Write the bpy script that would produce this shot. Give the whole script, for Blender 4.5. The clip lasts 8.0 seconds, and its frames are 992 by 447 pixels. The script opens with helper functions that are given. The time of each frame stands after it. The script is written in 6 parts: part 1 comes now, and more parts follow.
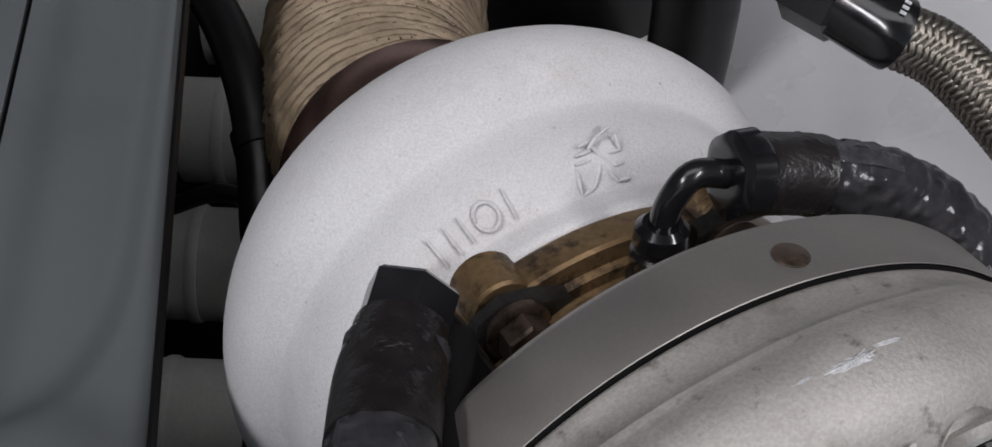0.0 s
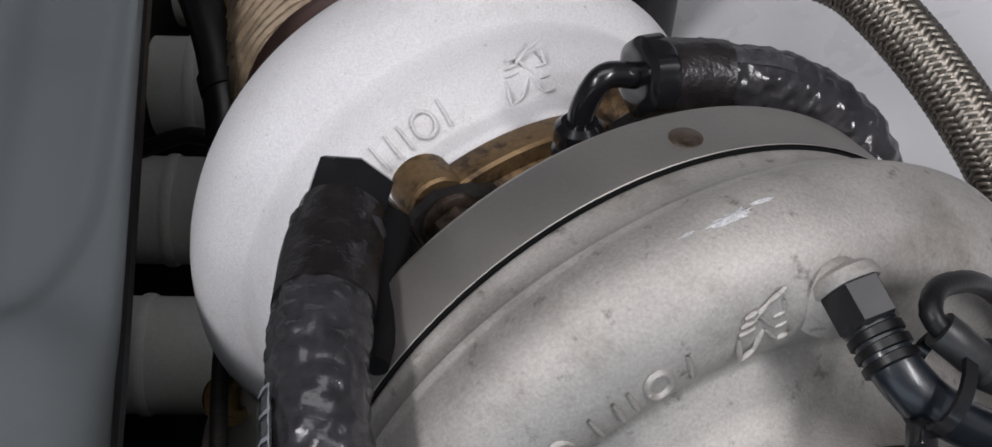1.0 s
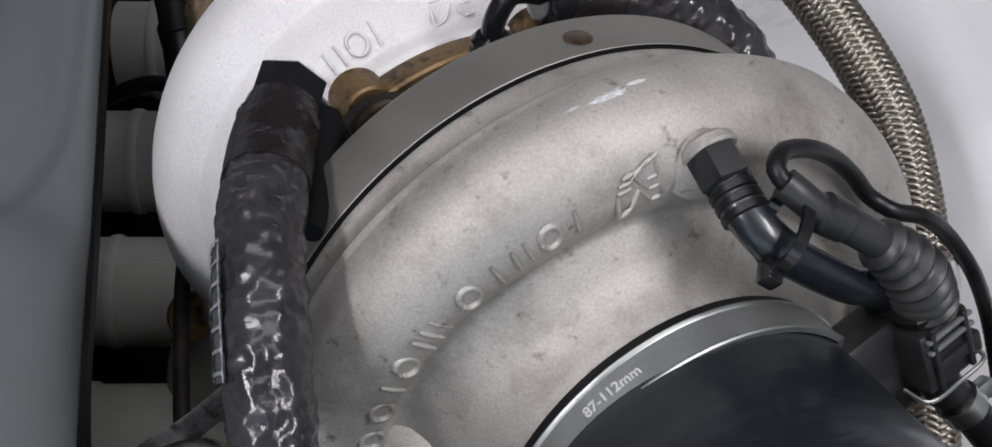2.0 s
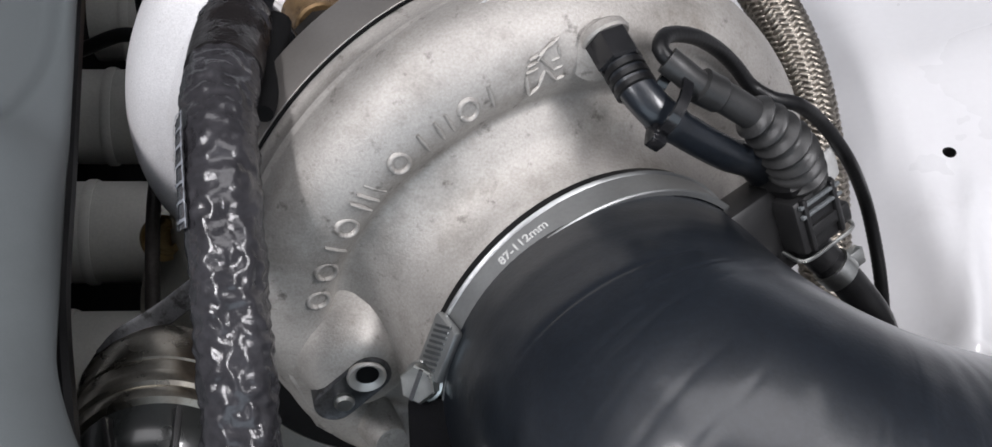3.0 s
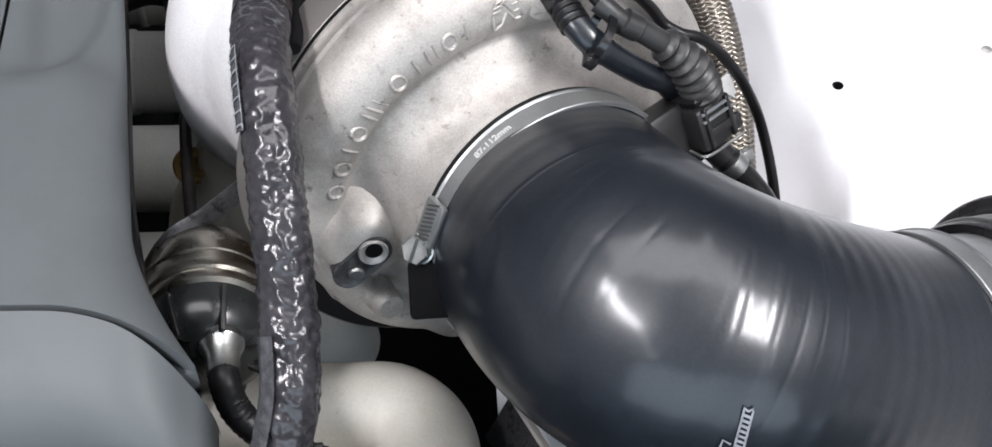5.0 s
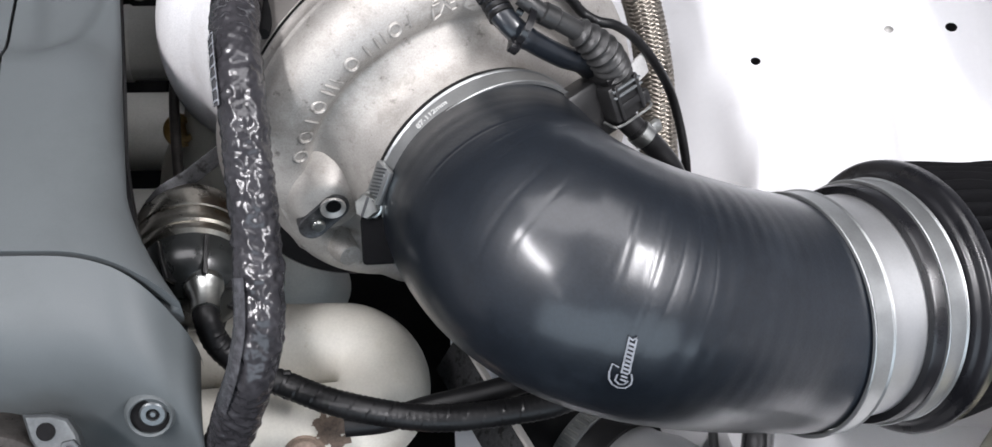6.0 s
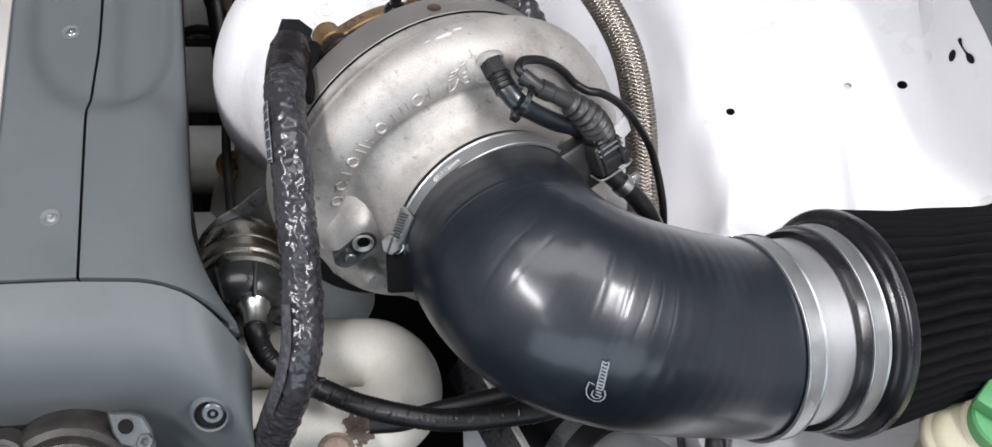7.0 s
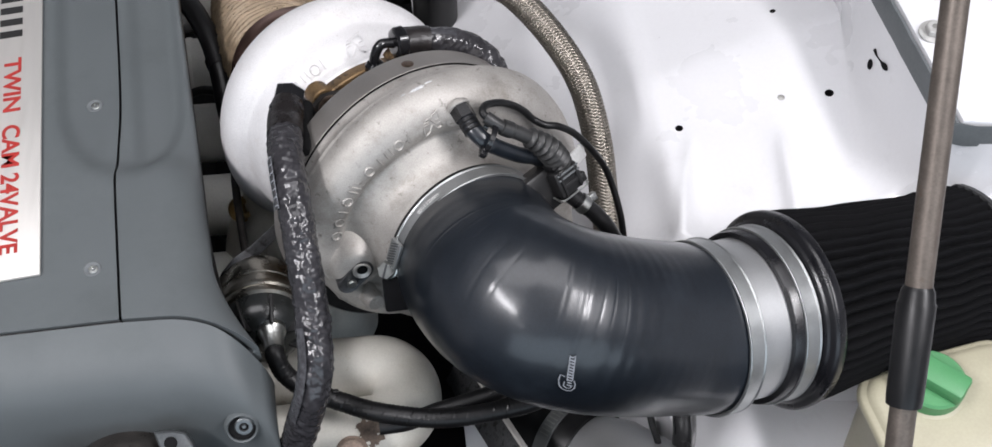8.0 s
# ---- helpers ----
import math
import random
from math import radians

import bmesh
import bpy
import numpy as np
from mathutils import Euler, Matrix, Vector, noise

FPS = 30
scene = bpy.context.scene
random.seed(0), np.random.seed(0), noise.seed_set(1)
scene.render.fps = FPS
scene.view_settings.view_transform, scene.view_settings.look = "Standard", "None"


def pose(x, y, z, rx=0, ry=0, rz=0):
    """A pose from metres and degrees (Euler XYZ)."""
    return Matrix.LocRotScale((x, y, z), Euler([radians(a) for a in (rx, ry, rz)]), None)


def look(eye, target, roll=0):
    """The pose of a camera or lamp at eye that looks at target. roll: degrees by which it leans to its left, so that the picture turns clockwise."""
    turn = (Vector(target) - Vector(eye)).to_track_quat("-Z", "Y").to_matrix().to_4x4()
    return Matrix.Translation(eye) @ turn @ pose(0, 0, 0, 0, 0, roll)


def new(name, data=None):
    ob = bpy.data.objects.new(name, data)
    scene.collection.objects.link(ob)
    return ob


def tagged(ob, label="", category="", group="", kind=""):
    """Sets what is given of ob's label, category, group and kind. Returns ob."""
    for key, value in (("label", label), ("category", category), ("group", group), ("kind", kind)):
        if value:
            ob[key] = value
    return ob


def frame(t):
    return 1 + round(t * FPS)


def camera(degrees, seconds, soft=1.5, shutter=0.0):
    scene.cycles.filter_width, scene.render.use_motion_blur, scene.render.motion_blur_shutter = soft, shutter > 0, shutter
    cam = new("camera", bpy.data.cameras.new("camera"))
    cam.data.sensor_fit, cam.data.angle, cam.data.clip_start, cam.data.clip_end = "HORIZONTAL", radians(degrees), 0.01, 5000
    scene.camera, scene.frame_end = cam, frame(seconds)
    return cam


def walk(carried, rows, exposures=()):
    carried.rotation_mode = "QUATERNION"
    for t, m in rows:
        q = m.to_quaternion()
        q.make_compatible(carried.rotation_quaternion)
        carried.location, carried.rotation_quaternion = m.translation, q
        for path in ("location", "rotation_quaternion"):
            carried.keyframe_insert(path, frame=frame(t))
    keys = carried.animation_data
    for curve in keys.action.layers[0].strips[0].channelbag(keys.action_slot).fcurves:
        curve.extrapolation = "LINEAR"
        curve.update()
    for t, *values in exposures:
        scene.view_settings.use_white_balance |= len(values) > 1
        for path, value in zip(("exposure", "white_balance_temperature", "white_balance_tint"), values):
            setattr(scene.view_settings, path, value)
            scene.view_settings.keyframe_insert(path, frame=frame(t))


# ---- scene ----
cam = camera(42.000, 8.0)
EXPOSURES = [(0, -1.11), (0.5, -0.97), (1.0, -0.87), (1.7, -0.79), (3.0, -0.36), (3.5, -0.18), (4.5, 0.14), (6.5, 0.17), (8.0, -0.23)]
PATH = [
    (0, (0.02645, 0.01516, 1.07427), (0.02119, 0.62419, 0.28114), 0.276),
    (0.5, (0.03379, -0.00506, 1.08025), (0.03011, 0.59829, 0.28279), -0.320),
    (1, (0.04071, -0.02404, 1.08672), (0.04509, 0.57865, 0.28876), -0.286),
    (1.5, (0.05223, -0.04739, 1.09595), (0.06440, 0.55498, 0.29783), -0.607),
    (1.7, (0.05191, -0.05941, 1.10034), (0.07229, 0.54145, 0.30124), -0.070),
    (2.8, (0.06500, -0.13074, 1.11969), (0.10100, 0.48746, 0.33449), 0.645),
    (3, (0.06580, -0.14431, 1.12199), (0.11061, 0.47292, 0.33648), 1.068),
    (3.5, (0.06494, -0.17627, 1.13484), (0.12490, 0.43591, 0.34641), 1.832),
    (4, (0.05931, -0.20134, 1.15851), (0.13190, 0.40225, 0.36452), 2.448),
    (4.5, (0.05307, -0.22745, 1.17878), (0.12684, 0.37816, 0.38645), 2.311),
    (4.7, (0.04898, -0.23336, 1.18801), (0.12274, 0.37082, 0.39458), 2.209),
    (5.8, (0.07218, -0.28666, 1.25584), (0.15012, 0.29816, 0.44844), 2.996),
    (6, (0.07344, -0.29943, 1.27688), (0.14694, 0.27495, 0.46160), 2.774),
    (6.5, (0.07143, -0.32620, 1.33242), (0.13733, 0.23772, 0.50923), 2.874),
    (7, (0.07391, -0.34688, 1.39364), (0.13348, 0.21938, 0.57157), 2.727),
    (7.5, (0.09355, -0.37109, 1.44318), (0.14980, 0.19738, 0.62241), 1.869),
    (8, (0.08526, -0.40910, 1.49608), (0.14166, 0.16291, 0.67777), -1.937),
]
walk(cam, [(t, look(eye, target, roll)) for t, eye, target, roll in PATH], EXPOSURES)

# ---- world and lamps ----
world = bpy.data.worlds.new("garage_air")
scene.world = world
world.use_nodes = True
world.node_tree.nodes["Background"].inputs["Color"].default_value = (0.75, 0.85, 1.0, 1)
world.node_tree.nodes["Background"].inputs["Strength"].default_value = 0.12


def lamp(x, y, z, sx, sy, watts, colour):
    data = bpy.data.lights.new("ceiling_lamp", "AREA")
    data.shape, data.size, data.size_y, data.energy, data.color = "RECTANGLE", sx, sy, watts, colour
    ob = new("lamp_light", data)
    ob.matrix_world = pose(x, y, z)
    return ob


# last row: wide unseen overhead panel added as fill; long rows follow highlights
LAMPS = [(-1.12, -0.85, 0.24, 1.20, 66), (-1.12, -2.30, 0.16, 1.60, 7), (1.48, -0.85, 0.24, 1.20, 79), (2.10, -2.30, 0.16, 1.60, 7), (0.20, 0.44, 2.00, 1.25, 38)]
for lx, ly, sx, sy, watts in LAMPS:
    lamp(lx, ly, 2.655, sx, sy, watts, (0.985, 0.965, 1.0))
# daylight through the open garage door at the front of the car
DOOR_X, DOOR_W, DOOR_H = 0.2, 5.0, 2.5
daylight = lamp(DOOR_X, -3.62, DOOR_H / 2, DOOR_W, DOOR_H, 92, (0.74, 0.87, 1.0))
daylight.matrix_world = pose(DOOR_X, -3.62, DOOR_H / 2, 90)


# ---- materials ----
def mat(name, base, rough=0.5, metal=0.0, var=0.12, vscale=45.0, grain=1200.0, bump=0.15, dist=0.0003, coat=0.0, stain=None, stain_scale=30.0, stain_at=0.62, rvar=0.08, stretch=None, ior=1.5, fvar=None, smudge=None, smudge_scale=12.0, smudge_at=0.55, coat_rough=0.08):
    m = bpy.data.materials.new(name)
    m.use_nodes = True
    n, l = m.node_tree.nodes, m.node_tree.links
    b = n["Principled BSDF"]
    b.inputs["Metallic"].default_value = metal
    b.inputs["IOR"].default_value = ior
    b.inputs["Coat Weight"].default_value = coat
    b.inputs["Coat Roughness"].default_value = coat_rough
    co = n.new("ShaderNodeTexCoord")
    src = co.outputs["Object"]
    if stretch:
        mp = n.new("ShaderNodeMapping")
        mp.inputs["Scale"].default_value = stretch
        l.new(src, mp.inputs["Vector"])
        src = mp.outputs["Vector"]

    def nz(scale, detail, rough_=0.55):
        t = n.new("ShaderNodeTexNoise")
        t.inputs["Scale"].default_value, t.inputs["Detail"].default_value, t.inputs["Roughness"].default_value = scale, detail, rough_
        l.new(src, t.inputs["Vector"])
        return t.outputs["Fac"]

    big, fine = nz(vscale, 5.0), nz(grain, 3.0, 0.6)
    ramp = n.new("ShaderNodeMapRange")
    ramp.inputs["From Min"].default_value, ramp.inputs["From Max"].default_value = 0.3, 0.7
    ramp.inputs["To Min"].default_value, ramp.inputs["To Max"].default_value = 1 - var, 1 + var
    l.new(big, ramp.inputs["Value"])
    ramp2 = n.new("ShaderNodeMapRange")
    ramp2.inputs["From Min"].default_value, ramp2.inputs["From Max"].default_value = 0.3, 0.7
    ramp2.inputs["To Min"].default_value, ramp2.inputs["To Max"].default_value = 1 - (fvar or var * 0.7), 1 + (fvar or var * 0.7)
    l.new(fine, ramp2.inputs["Value"])
    mul = n.new("ShaderNodeMath")
    mul.operation = "MULTIPLY"
    l.new(ramp.outputs[0], mul.inputs[0])
    l.new(ramp2.outputs[0], mul.inputs[1])
    hue = n.new("ShaderNodeMix")
    hue.data_type, hue.blend_type = "RGBA", "MULTIPLY"
    hue.inputs["Factor"].default_value = 1.0
    hue.inputs["A"].default_value = (*base, 1)
    l.new(mul.outputs[0], hue.inputs["B"])
    colour = hue.outputs["Result"]
    if stain:
        sr = n.new("ShaderNodeMapRange")
        sr.inputs["From Min"].default_value, sr.inputs["From Max"].default_value = stain_at, stain_at + 0.12
        l.new(nz(stain_scale, 6.0, 0.65), sr.inputs["Value"])
        mx = n.new("ShaderNodeMix")
        mx.data_type = "RGBA"
        l.new(sr.outputs[0], mx.inputs["Factor"])
        l.new(colour, mx.inputs["A"])
        mx.inputs["B"].default_value = (*stain, 1)
        colour = mx.outputs["Result"]
    if smudge:
        sm = n.new("ShaderNodeMapRange")
        sm.inputs["From Min"].default_value, sm.inputs["From Max"].default_value = smudge_at, smudge_at + 0.22
        l.new(nz(smudge_scale, 7.0, 0.7), sm.inputs["Value"])
        my = n.new("ShaderNodeMix")
        my.data_type, my.blend_type = "RGBA", "MULTIPLY"
        l.new(sm.outputs[0], my.inputs["Factor"])
        l.new(colour, my.inputs["A"])
        my.inputs["B"].default_value = (*smudge, 1)
        colour = my.outputs["Result"]
    l.new(colour, b.inputs["Base Color"])
    rr = n.new("ShaderNodeMapRange")
    rr.inputs["From Min"].default_value, rr.inputs["From Max"].default_value = 0.3, 0.7
    rr.inputs["To Min"].default_value, rr.inputs["To Max"].default_value = max(0.03, rough - rvar), min(1, rough + rvar)
    l.new(big, rr.inputs["Value"])
    l.new(rr.outputs[0], b.inputs["Roughness"])
    if bump:
        bp = n.new("ShaderNodeBump")
        bp.inputs["Strength"].default_value, bp.inputs["Distance"].default_value = bump, dist
        l.new(fine, bp.inputs["Height"])
        l.new(bp.outputs["Normal"], b.inputs["Normal"])
    return m


M_TURBINE = mat("sandblasted_white_casting", (0.62, 0.612, 0.617), 0.85, 0.0, 0.06, 28, 1500, 0.32, 0.0007, fvar=0.11, stain=(0.33, 0.30, 0.28), stain_scale=480, stain_at=0.64, smudge=(0.84, 0.81, 0.78), smudge_scale=30, smudge_at=0.54)
M_CAST = mat("bare_cast_aluminium", (0.385, 0.366, 0.343), 0.56, 0.52, 0.12, 38, 1150, 0.23, 0.0006, fvar=0.12, rvar=0.10, stain=(0.17, 0.158, 0.145), stain_scale=170, stain_at=0.60, smudge=(0.62, 0.60, 0.57), smudge_scale=34, smudge_at=0.49)
M_BAND = mat("machined_steel_band", (0.36, 0.34, 0.32), 0.56, 0.9, 0.05, 20, 900, 0.05, 0.0001)
M_BRASS = mat("heat_tinted_iron", (0.21, 0.136, 0.068), 0.45, 0.65, 0.25, 60, 500, 0.25, 0.0005, stain=(0.05, 0.033, 0.022), stain_scale=110, stain_at=0.49)
M_DARKIRON = mat("oily_dark_iron", (0.045, 0.041, 0.038), 0.35, 0.5, 0.3, 80, 600, 0.2, 0.0004)
M_BOLTB = mat("browned_bolt_steel", (0.13, 0.095, 0.075), 0.4, 0.7, 0.25, 90, 500, 0.15, 0.0003, stain=(0.04, 0.03, 0.02), stain_scale=120, stain_at=0.5)
M_SILICONE = mat("black_silicone_rubber", (0.0060, 0.0086, 0.0128), 0.41, 0.0, 0.25, 10, 620, 0.14, 0.0005, fvar=0.25, rvar=0.06, coat=0.55, coat_rough=0.19, stain=(0.011, 0.0145, 0.020), stain_scale=14, stain_at=0.54, smudge=(0.5, 0.52, 0.55), smudge_scale=70, smudge_at=0.54, ior=1.46)
M_STEEL = mat("bright_stainless_band", (0.36, 0.37, 0.37), 0.40, 0.85, 0.06, 60, 700, 0.04, 0.0001)
M_ALUPIPE = mat("brushed_aluminium_pipe", (0.44, 0.445, 0.45), 0.46, 0.80, 0.05, 20, 900, 0.06, 0.0002)
M_RUBBER = mat("black_rubber", (0.0055, 0.0055, 0.006), 0.40, 0.0, 0.3, 40, 800, 0.15, 0.0003, ior=1.40)
M_PLASTIC = mat("black_plastic", (0.014, 0.014, 0.0145), 0.38, 0.0, 0.25, 60, 900, 0.08, 0.0002, ior=1.42)
M_BOOT = mat("dusty_black_rubber_boot", (0.021, 0.021, 0.021), 0.42, 0.0, 0.3, 60, 800, 0.15, 0.0003)
M_GLOSSBLK = mat("black_anodised_fitting", (0.007, 0.007, 0.008), 0.22, 0.0, 0.2, 60, 900, 0.02, 0.0001, coat=0.3)
M_SLEEVE = mat("glossy_fire_sleeve", (0.029, 0.028, 0.031), 0.21, 0.0, 0.3, 90, 300, 0.22, 0.0012, rvar=0.05)
for node in M_SLEEVE.node_tree.nodes:
    if node.bl_idname == "ShaderNodeTexNoise" and node.inputs["Scale"].default_value == 400:
        node.inputs["Detail"].default_value = 1.0
M_TAPE = mat("wrinkled_shrink_tape", (0.013, 0.011, 0.011), 0.30, 0.0, 0.25, 60, 240, 0.4, 0.0016)
M_FILM = mat("clear_printed_film", (0.050, 0.050, 0.055), 0.14, 0.0, 0.4, 200, 330, 0.45, 0.0012, coat=0.4)
M_WHITE = mat("white_body_paint", (0.63, 0.63, 0.645), 0.30, 0.0, 0.02, 8, 300, 0.02, 0.0003, coat=0.5, stain=(0.66, 0.65, 0.65), stain_scale=14, stain_at=0.66, smudge=(0.90, 0.89, 0.89), smudge_scale=30, smudge_at=0.58)
M_COVER = mat("grey_crackle_cover_paint", (0.084, 0.094, 0.098), 0.55, 0.0, 0.05, 12, 1600, 0.06, 0.0002, ior=1.42, stain=(0.13, 0.135, 0.13), stain_scale=160, stain_at=0.78, smudge=(0.88, 0.88, 0.87), smudge_scale=18, smudge_at=0.52)
M_CERAMIC = mat("ceramic_coated_pipe", (0.60, 0.58, 0.52), 0.45, 0.0, 0.08, 30, 700, 0.12, 0.0003, stain=(0.36, 0.30, 0.22), stain_scale=60, stain_at=0.63, smudge=(0.85, 0.82, 0.76), smudge_scale=20, smudge_at=0.52)
M_RUNNER = mat("grey_coated_runner", (0.76, 0.76, 0.72), 0.45, 0.0, 0.08, 30, 700, 0.1, 0.0003)
M_RUST = mat("rust_bloom", (0.15, 0.112, 0.088), 0.8, 0.0, 0.35, 120, 700, 0.3, 0.0004)
M_WRAP = mat("titanium_heat_wrap", (0.225, 0.170, 0.112), 0.46, 0.35, 0.20, 90, 1300, 0.25, 0.0005, smudge=(0.35, 0.31, 0.28), smudge_scale=30, smudge_at=0.48)
M_BROWNST = mat("heat_browned_steel", (0.27, 0.165, 0.135), 0.30, 0.95, 0.15, 40, 600, 0.06, 0.0002)
M_COTTON = mat("oiled_black_gauze", (0.0034, 0.0034, 0.0040), 0.85, 0.0, 0.4, 200, 1500, 0.5, 0.0006, ior=1.2)
M_BRAID = mat("stainless_braid_wire", (0.28, 0.255, 0.220), 0.40, 1.0, 0.2, 300, 2600, 0.3, 0.0003)
M_GREEN = mat("green_cap_plastic", (0.065, 0.230, 0.092), 0.45, 0.0, 0.06, 40, 700, 0.05, 0.0002, smudge=(0.8, 0.85, 0.8), smudge_scale=90, smudge_at=0.55)
M_CREAM = mat("aged_translucent_plastic", (0.35, 0.328, 0.240), 0.45, 0.0, 0.06, 25, 500, 0.06, 0.0003)
M_ROD = mat("dull_zinc_rod", (0.125, 0.105, 0.090), 0.5, 0.6, 0.18, 90, 800, 0.15, 0.0003, stain=(0.10, 0.065, 0.045), stain_scale=60, stain_at=0.62)
M_ZINC = mat("zinc_plated_steel", (0.52, 0.53, 0.51), 0.33, 1.0, 0.1, 90, 600, 0.08, 0.0002)
M_YZINC = mat("yellow_zinc_nut", (0.50, 0.38, 0.19), 0.35, 1.0, 0.15, 90, 600, 0.08, 0.0002)
# near-black: bay gaps and hole insides carry their shade in this colour
M_DARK = mat("near_black_bay", (0.006, 0.006, 0.0065), 0.9, 0.0, 0.3, 20, 200, 0.2, 0.001, ior=1.25)
M_BADGE = mat("brushed_badge_plate", (0.62, 0.60, 0.57), 0.4, 0.6, 0.03, 30, 900, 0.03, 0.0001, stretch=(8, 0.6, 1))
M_RED = mat("red_enamel", (0.34, 0.03, 0.025), 0.4, 0.0, 0.08, 60, 700, 0.02, 0.0001)
M_BLACKINK = mat("black_enamel", (0.02, 0.02, 0.02), 0.4, 0.0, 0.1, 60, 700, 0.02, 0.0001)
M_CAP = mat("dull_steel_cap", (0.15, 0.16, 0.165), 0.36, 0.8, 0.15, 60, 600, 0.08, 0.0002)
M_FLANGE = mat("moulded_rubber_flange", (0.0065, 0.0065, 0.008), 0.30, 0.0, 0.2, 60, 600, 0.05, 0.0003)
M_SCUFF = mat("scraped_aluminium", (0.50, 0.50, 0.505), 0.6, 0.4, 0.25, 400, 1200, 0.5, 0.0006)
M_PRINT = mat("worn_white_print", (0.20, 0.21, 0.23), 0.5, 0.0, 0.2, 400, 900, 0.02, 0.0001)
M_STAMP = mat("stamped_steel_mark", (0.48, 0.48, 0.47), 0.5, 0.0, 0.1, 400, 900, 0.02, 0.0001)
M_BOLTP = mat("painted_bolt_grey", (0.42, 0.415, 0.40), 0.5, 0.2, 0.12, 120, 600, 0.1, 0.0002, stain=(0.22, 0.20, 0.17), stain_scale=160, stain_at=0.6)
M_ACAP = mat("black_moulded_cap", (0.013, 0.0145, 0.0145), 0.30, 0.0, 0.2, 60, 700, 0.06, 0.0002, coat=0.3)
M_CAN = mat("aged_zinc_can", (0.33, 0.31, 0.27), 0.30, 1.0, 0.14, 60, 600, 0.06, 0.0002, stain=(0.16, 0.13, 0.10), stain_scale=50, stain_at=0.60)
M_LINING = mat("bonnet_lining_felt", (0.09, 0.09, 0.095), 0.8, 0.0, 0.15, 20, 300, 0.3, 0.002)
M_GUN = mat("machined_dark_pocket", (0.075, 0.076, 0.08), 0.4, 0.6, 0.3, 160, 700, 0.2, 0.0003, stain=(0.02, 0.02, 0.02), stain_scale=160, stain_at=0.5)
M_LOGO = mat("white_print", (0.55, 0.56, 0.58), 0.5, 0.0, 0.05, 60, 700, 0.02, 0.0001)
M_SEAL = mat("grey_rubber_seal", (0.11, 0.12, 0.125), 0.6, 0.0, 0.1, 60, 500, 0.1, 0.0002)
M_CONCRETE = mat("workshop_concrete", (0.10, 0.098, 0.095), 0.7, 0.0, 0.15, 2.0, 60, 0.2, 0.002)
M_PLASTER = mat("workshop_wall_paint", (0.34, 0.34, 0.36), 0.7, 0.0, 0.04, 3.0, 90, 0.1, 0.001)

# ---- mesh helpers ----
ROOTS = {}


def thing(name, loc, label, category, group="", kind=""):
    ob = new(name)
    ob.empty_display_size = 0.02
    ob.location = loc
    ROOTS[ob.name] = Vector(loc)
    return tagged(ob, label, category, group, kind)


def finish(bm, name, material, sharp=38):
    bmesh.ops.recalc_face_normals(bm, faces=bm.faces)
    me = bpy.data.meshes.new(name)
    bm.to_mesh(me)
    bm.free()
    me.materials.append(material)
    me.polygons.foreach_set("use_smooth", [True] * len(me.polygons))
    me.set_sharp_from_angle(angle=radians(sharp))
    return me


def part(name, bm, material, parent, label="", sharp=38):
    root = parent if parent.parent is None else parent.parent
    bmesh.ops.translate(bm, verts=bm.verts, vec=-ROOTS[root.name])
    ob = new(name, finish(bm, name, material, sharp))
    ob.parent = parent
    return tagged(ob, label)


def solo(name, bm, material, label, category, group="", kind="", sharp=38):
    c = sum((v.co for v in bm.verts), Vector()) / len(bm.verts)
    c.z = min(v.co.z for v in bm.verts)
    bmesh.ops.translate(bm, verts=bm.verts, vec=-c)
    ob = new(name, finish(bm, name, material, sharp))
    ob.location = c
    ROOTS[ob.name] = c
    return tagged(ob, label, category, group, kind)


def basis_of(axis, up=(0, 0, 1)):
    a = Vector(axis).normalized()
    u = a.cross(Vector(up))
    if u.length < 1e-4:
        u = a.cross(Vector((0, 1, 0)))
    u.normalize()
    return u, u.cross(a), a


def skin(rows, close_u=True, cap0=False, cap1=False):
    """Quads over rows of points."""
    bm = bmesh.new()
    vs = [[bm.verts.new(p) for p in row] for row in rows]
    n = len(rows[0])
    for r0, r1 in zip(vs, vs[1:]):
        for i in range(n if close_u else n - 1):
            j = (i + 1) % n
            bm.faces.new((r0[i], r0[j], r1[j], r1[i]))
    if cap0:
        bm.faces.new(vs[0][::-1])
    if cap1:
        bm.faces.new(vs[-1])
    return bm


def lathe(origin, axis, prof, seg=64, cap0=True, cap1=True, up=(0, 0, 1)):
    """prof: (s, r) points, or a function of the angle that gives them."""
    u, v, a = basis_of(axis, up)
    o = Vector(origin)
    cols = []
    for k in range(seg):
        ang = 2 * math.pi * k / seg
        d = math.cos(ang) * u + math.sin(ang) * v
        pp = prof(math.degrees(ang)) if callable(prof) else prof
        cols.append([o + a * s + d * r for s, r in pp])
    rows = [[cols[k][i] for k in range(seg)] for i in range(len(cols[0]))]
    return skin(rows, True, cap0, cap1)


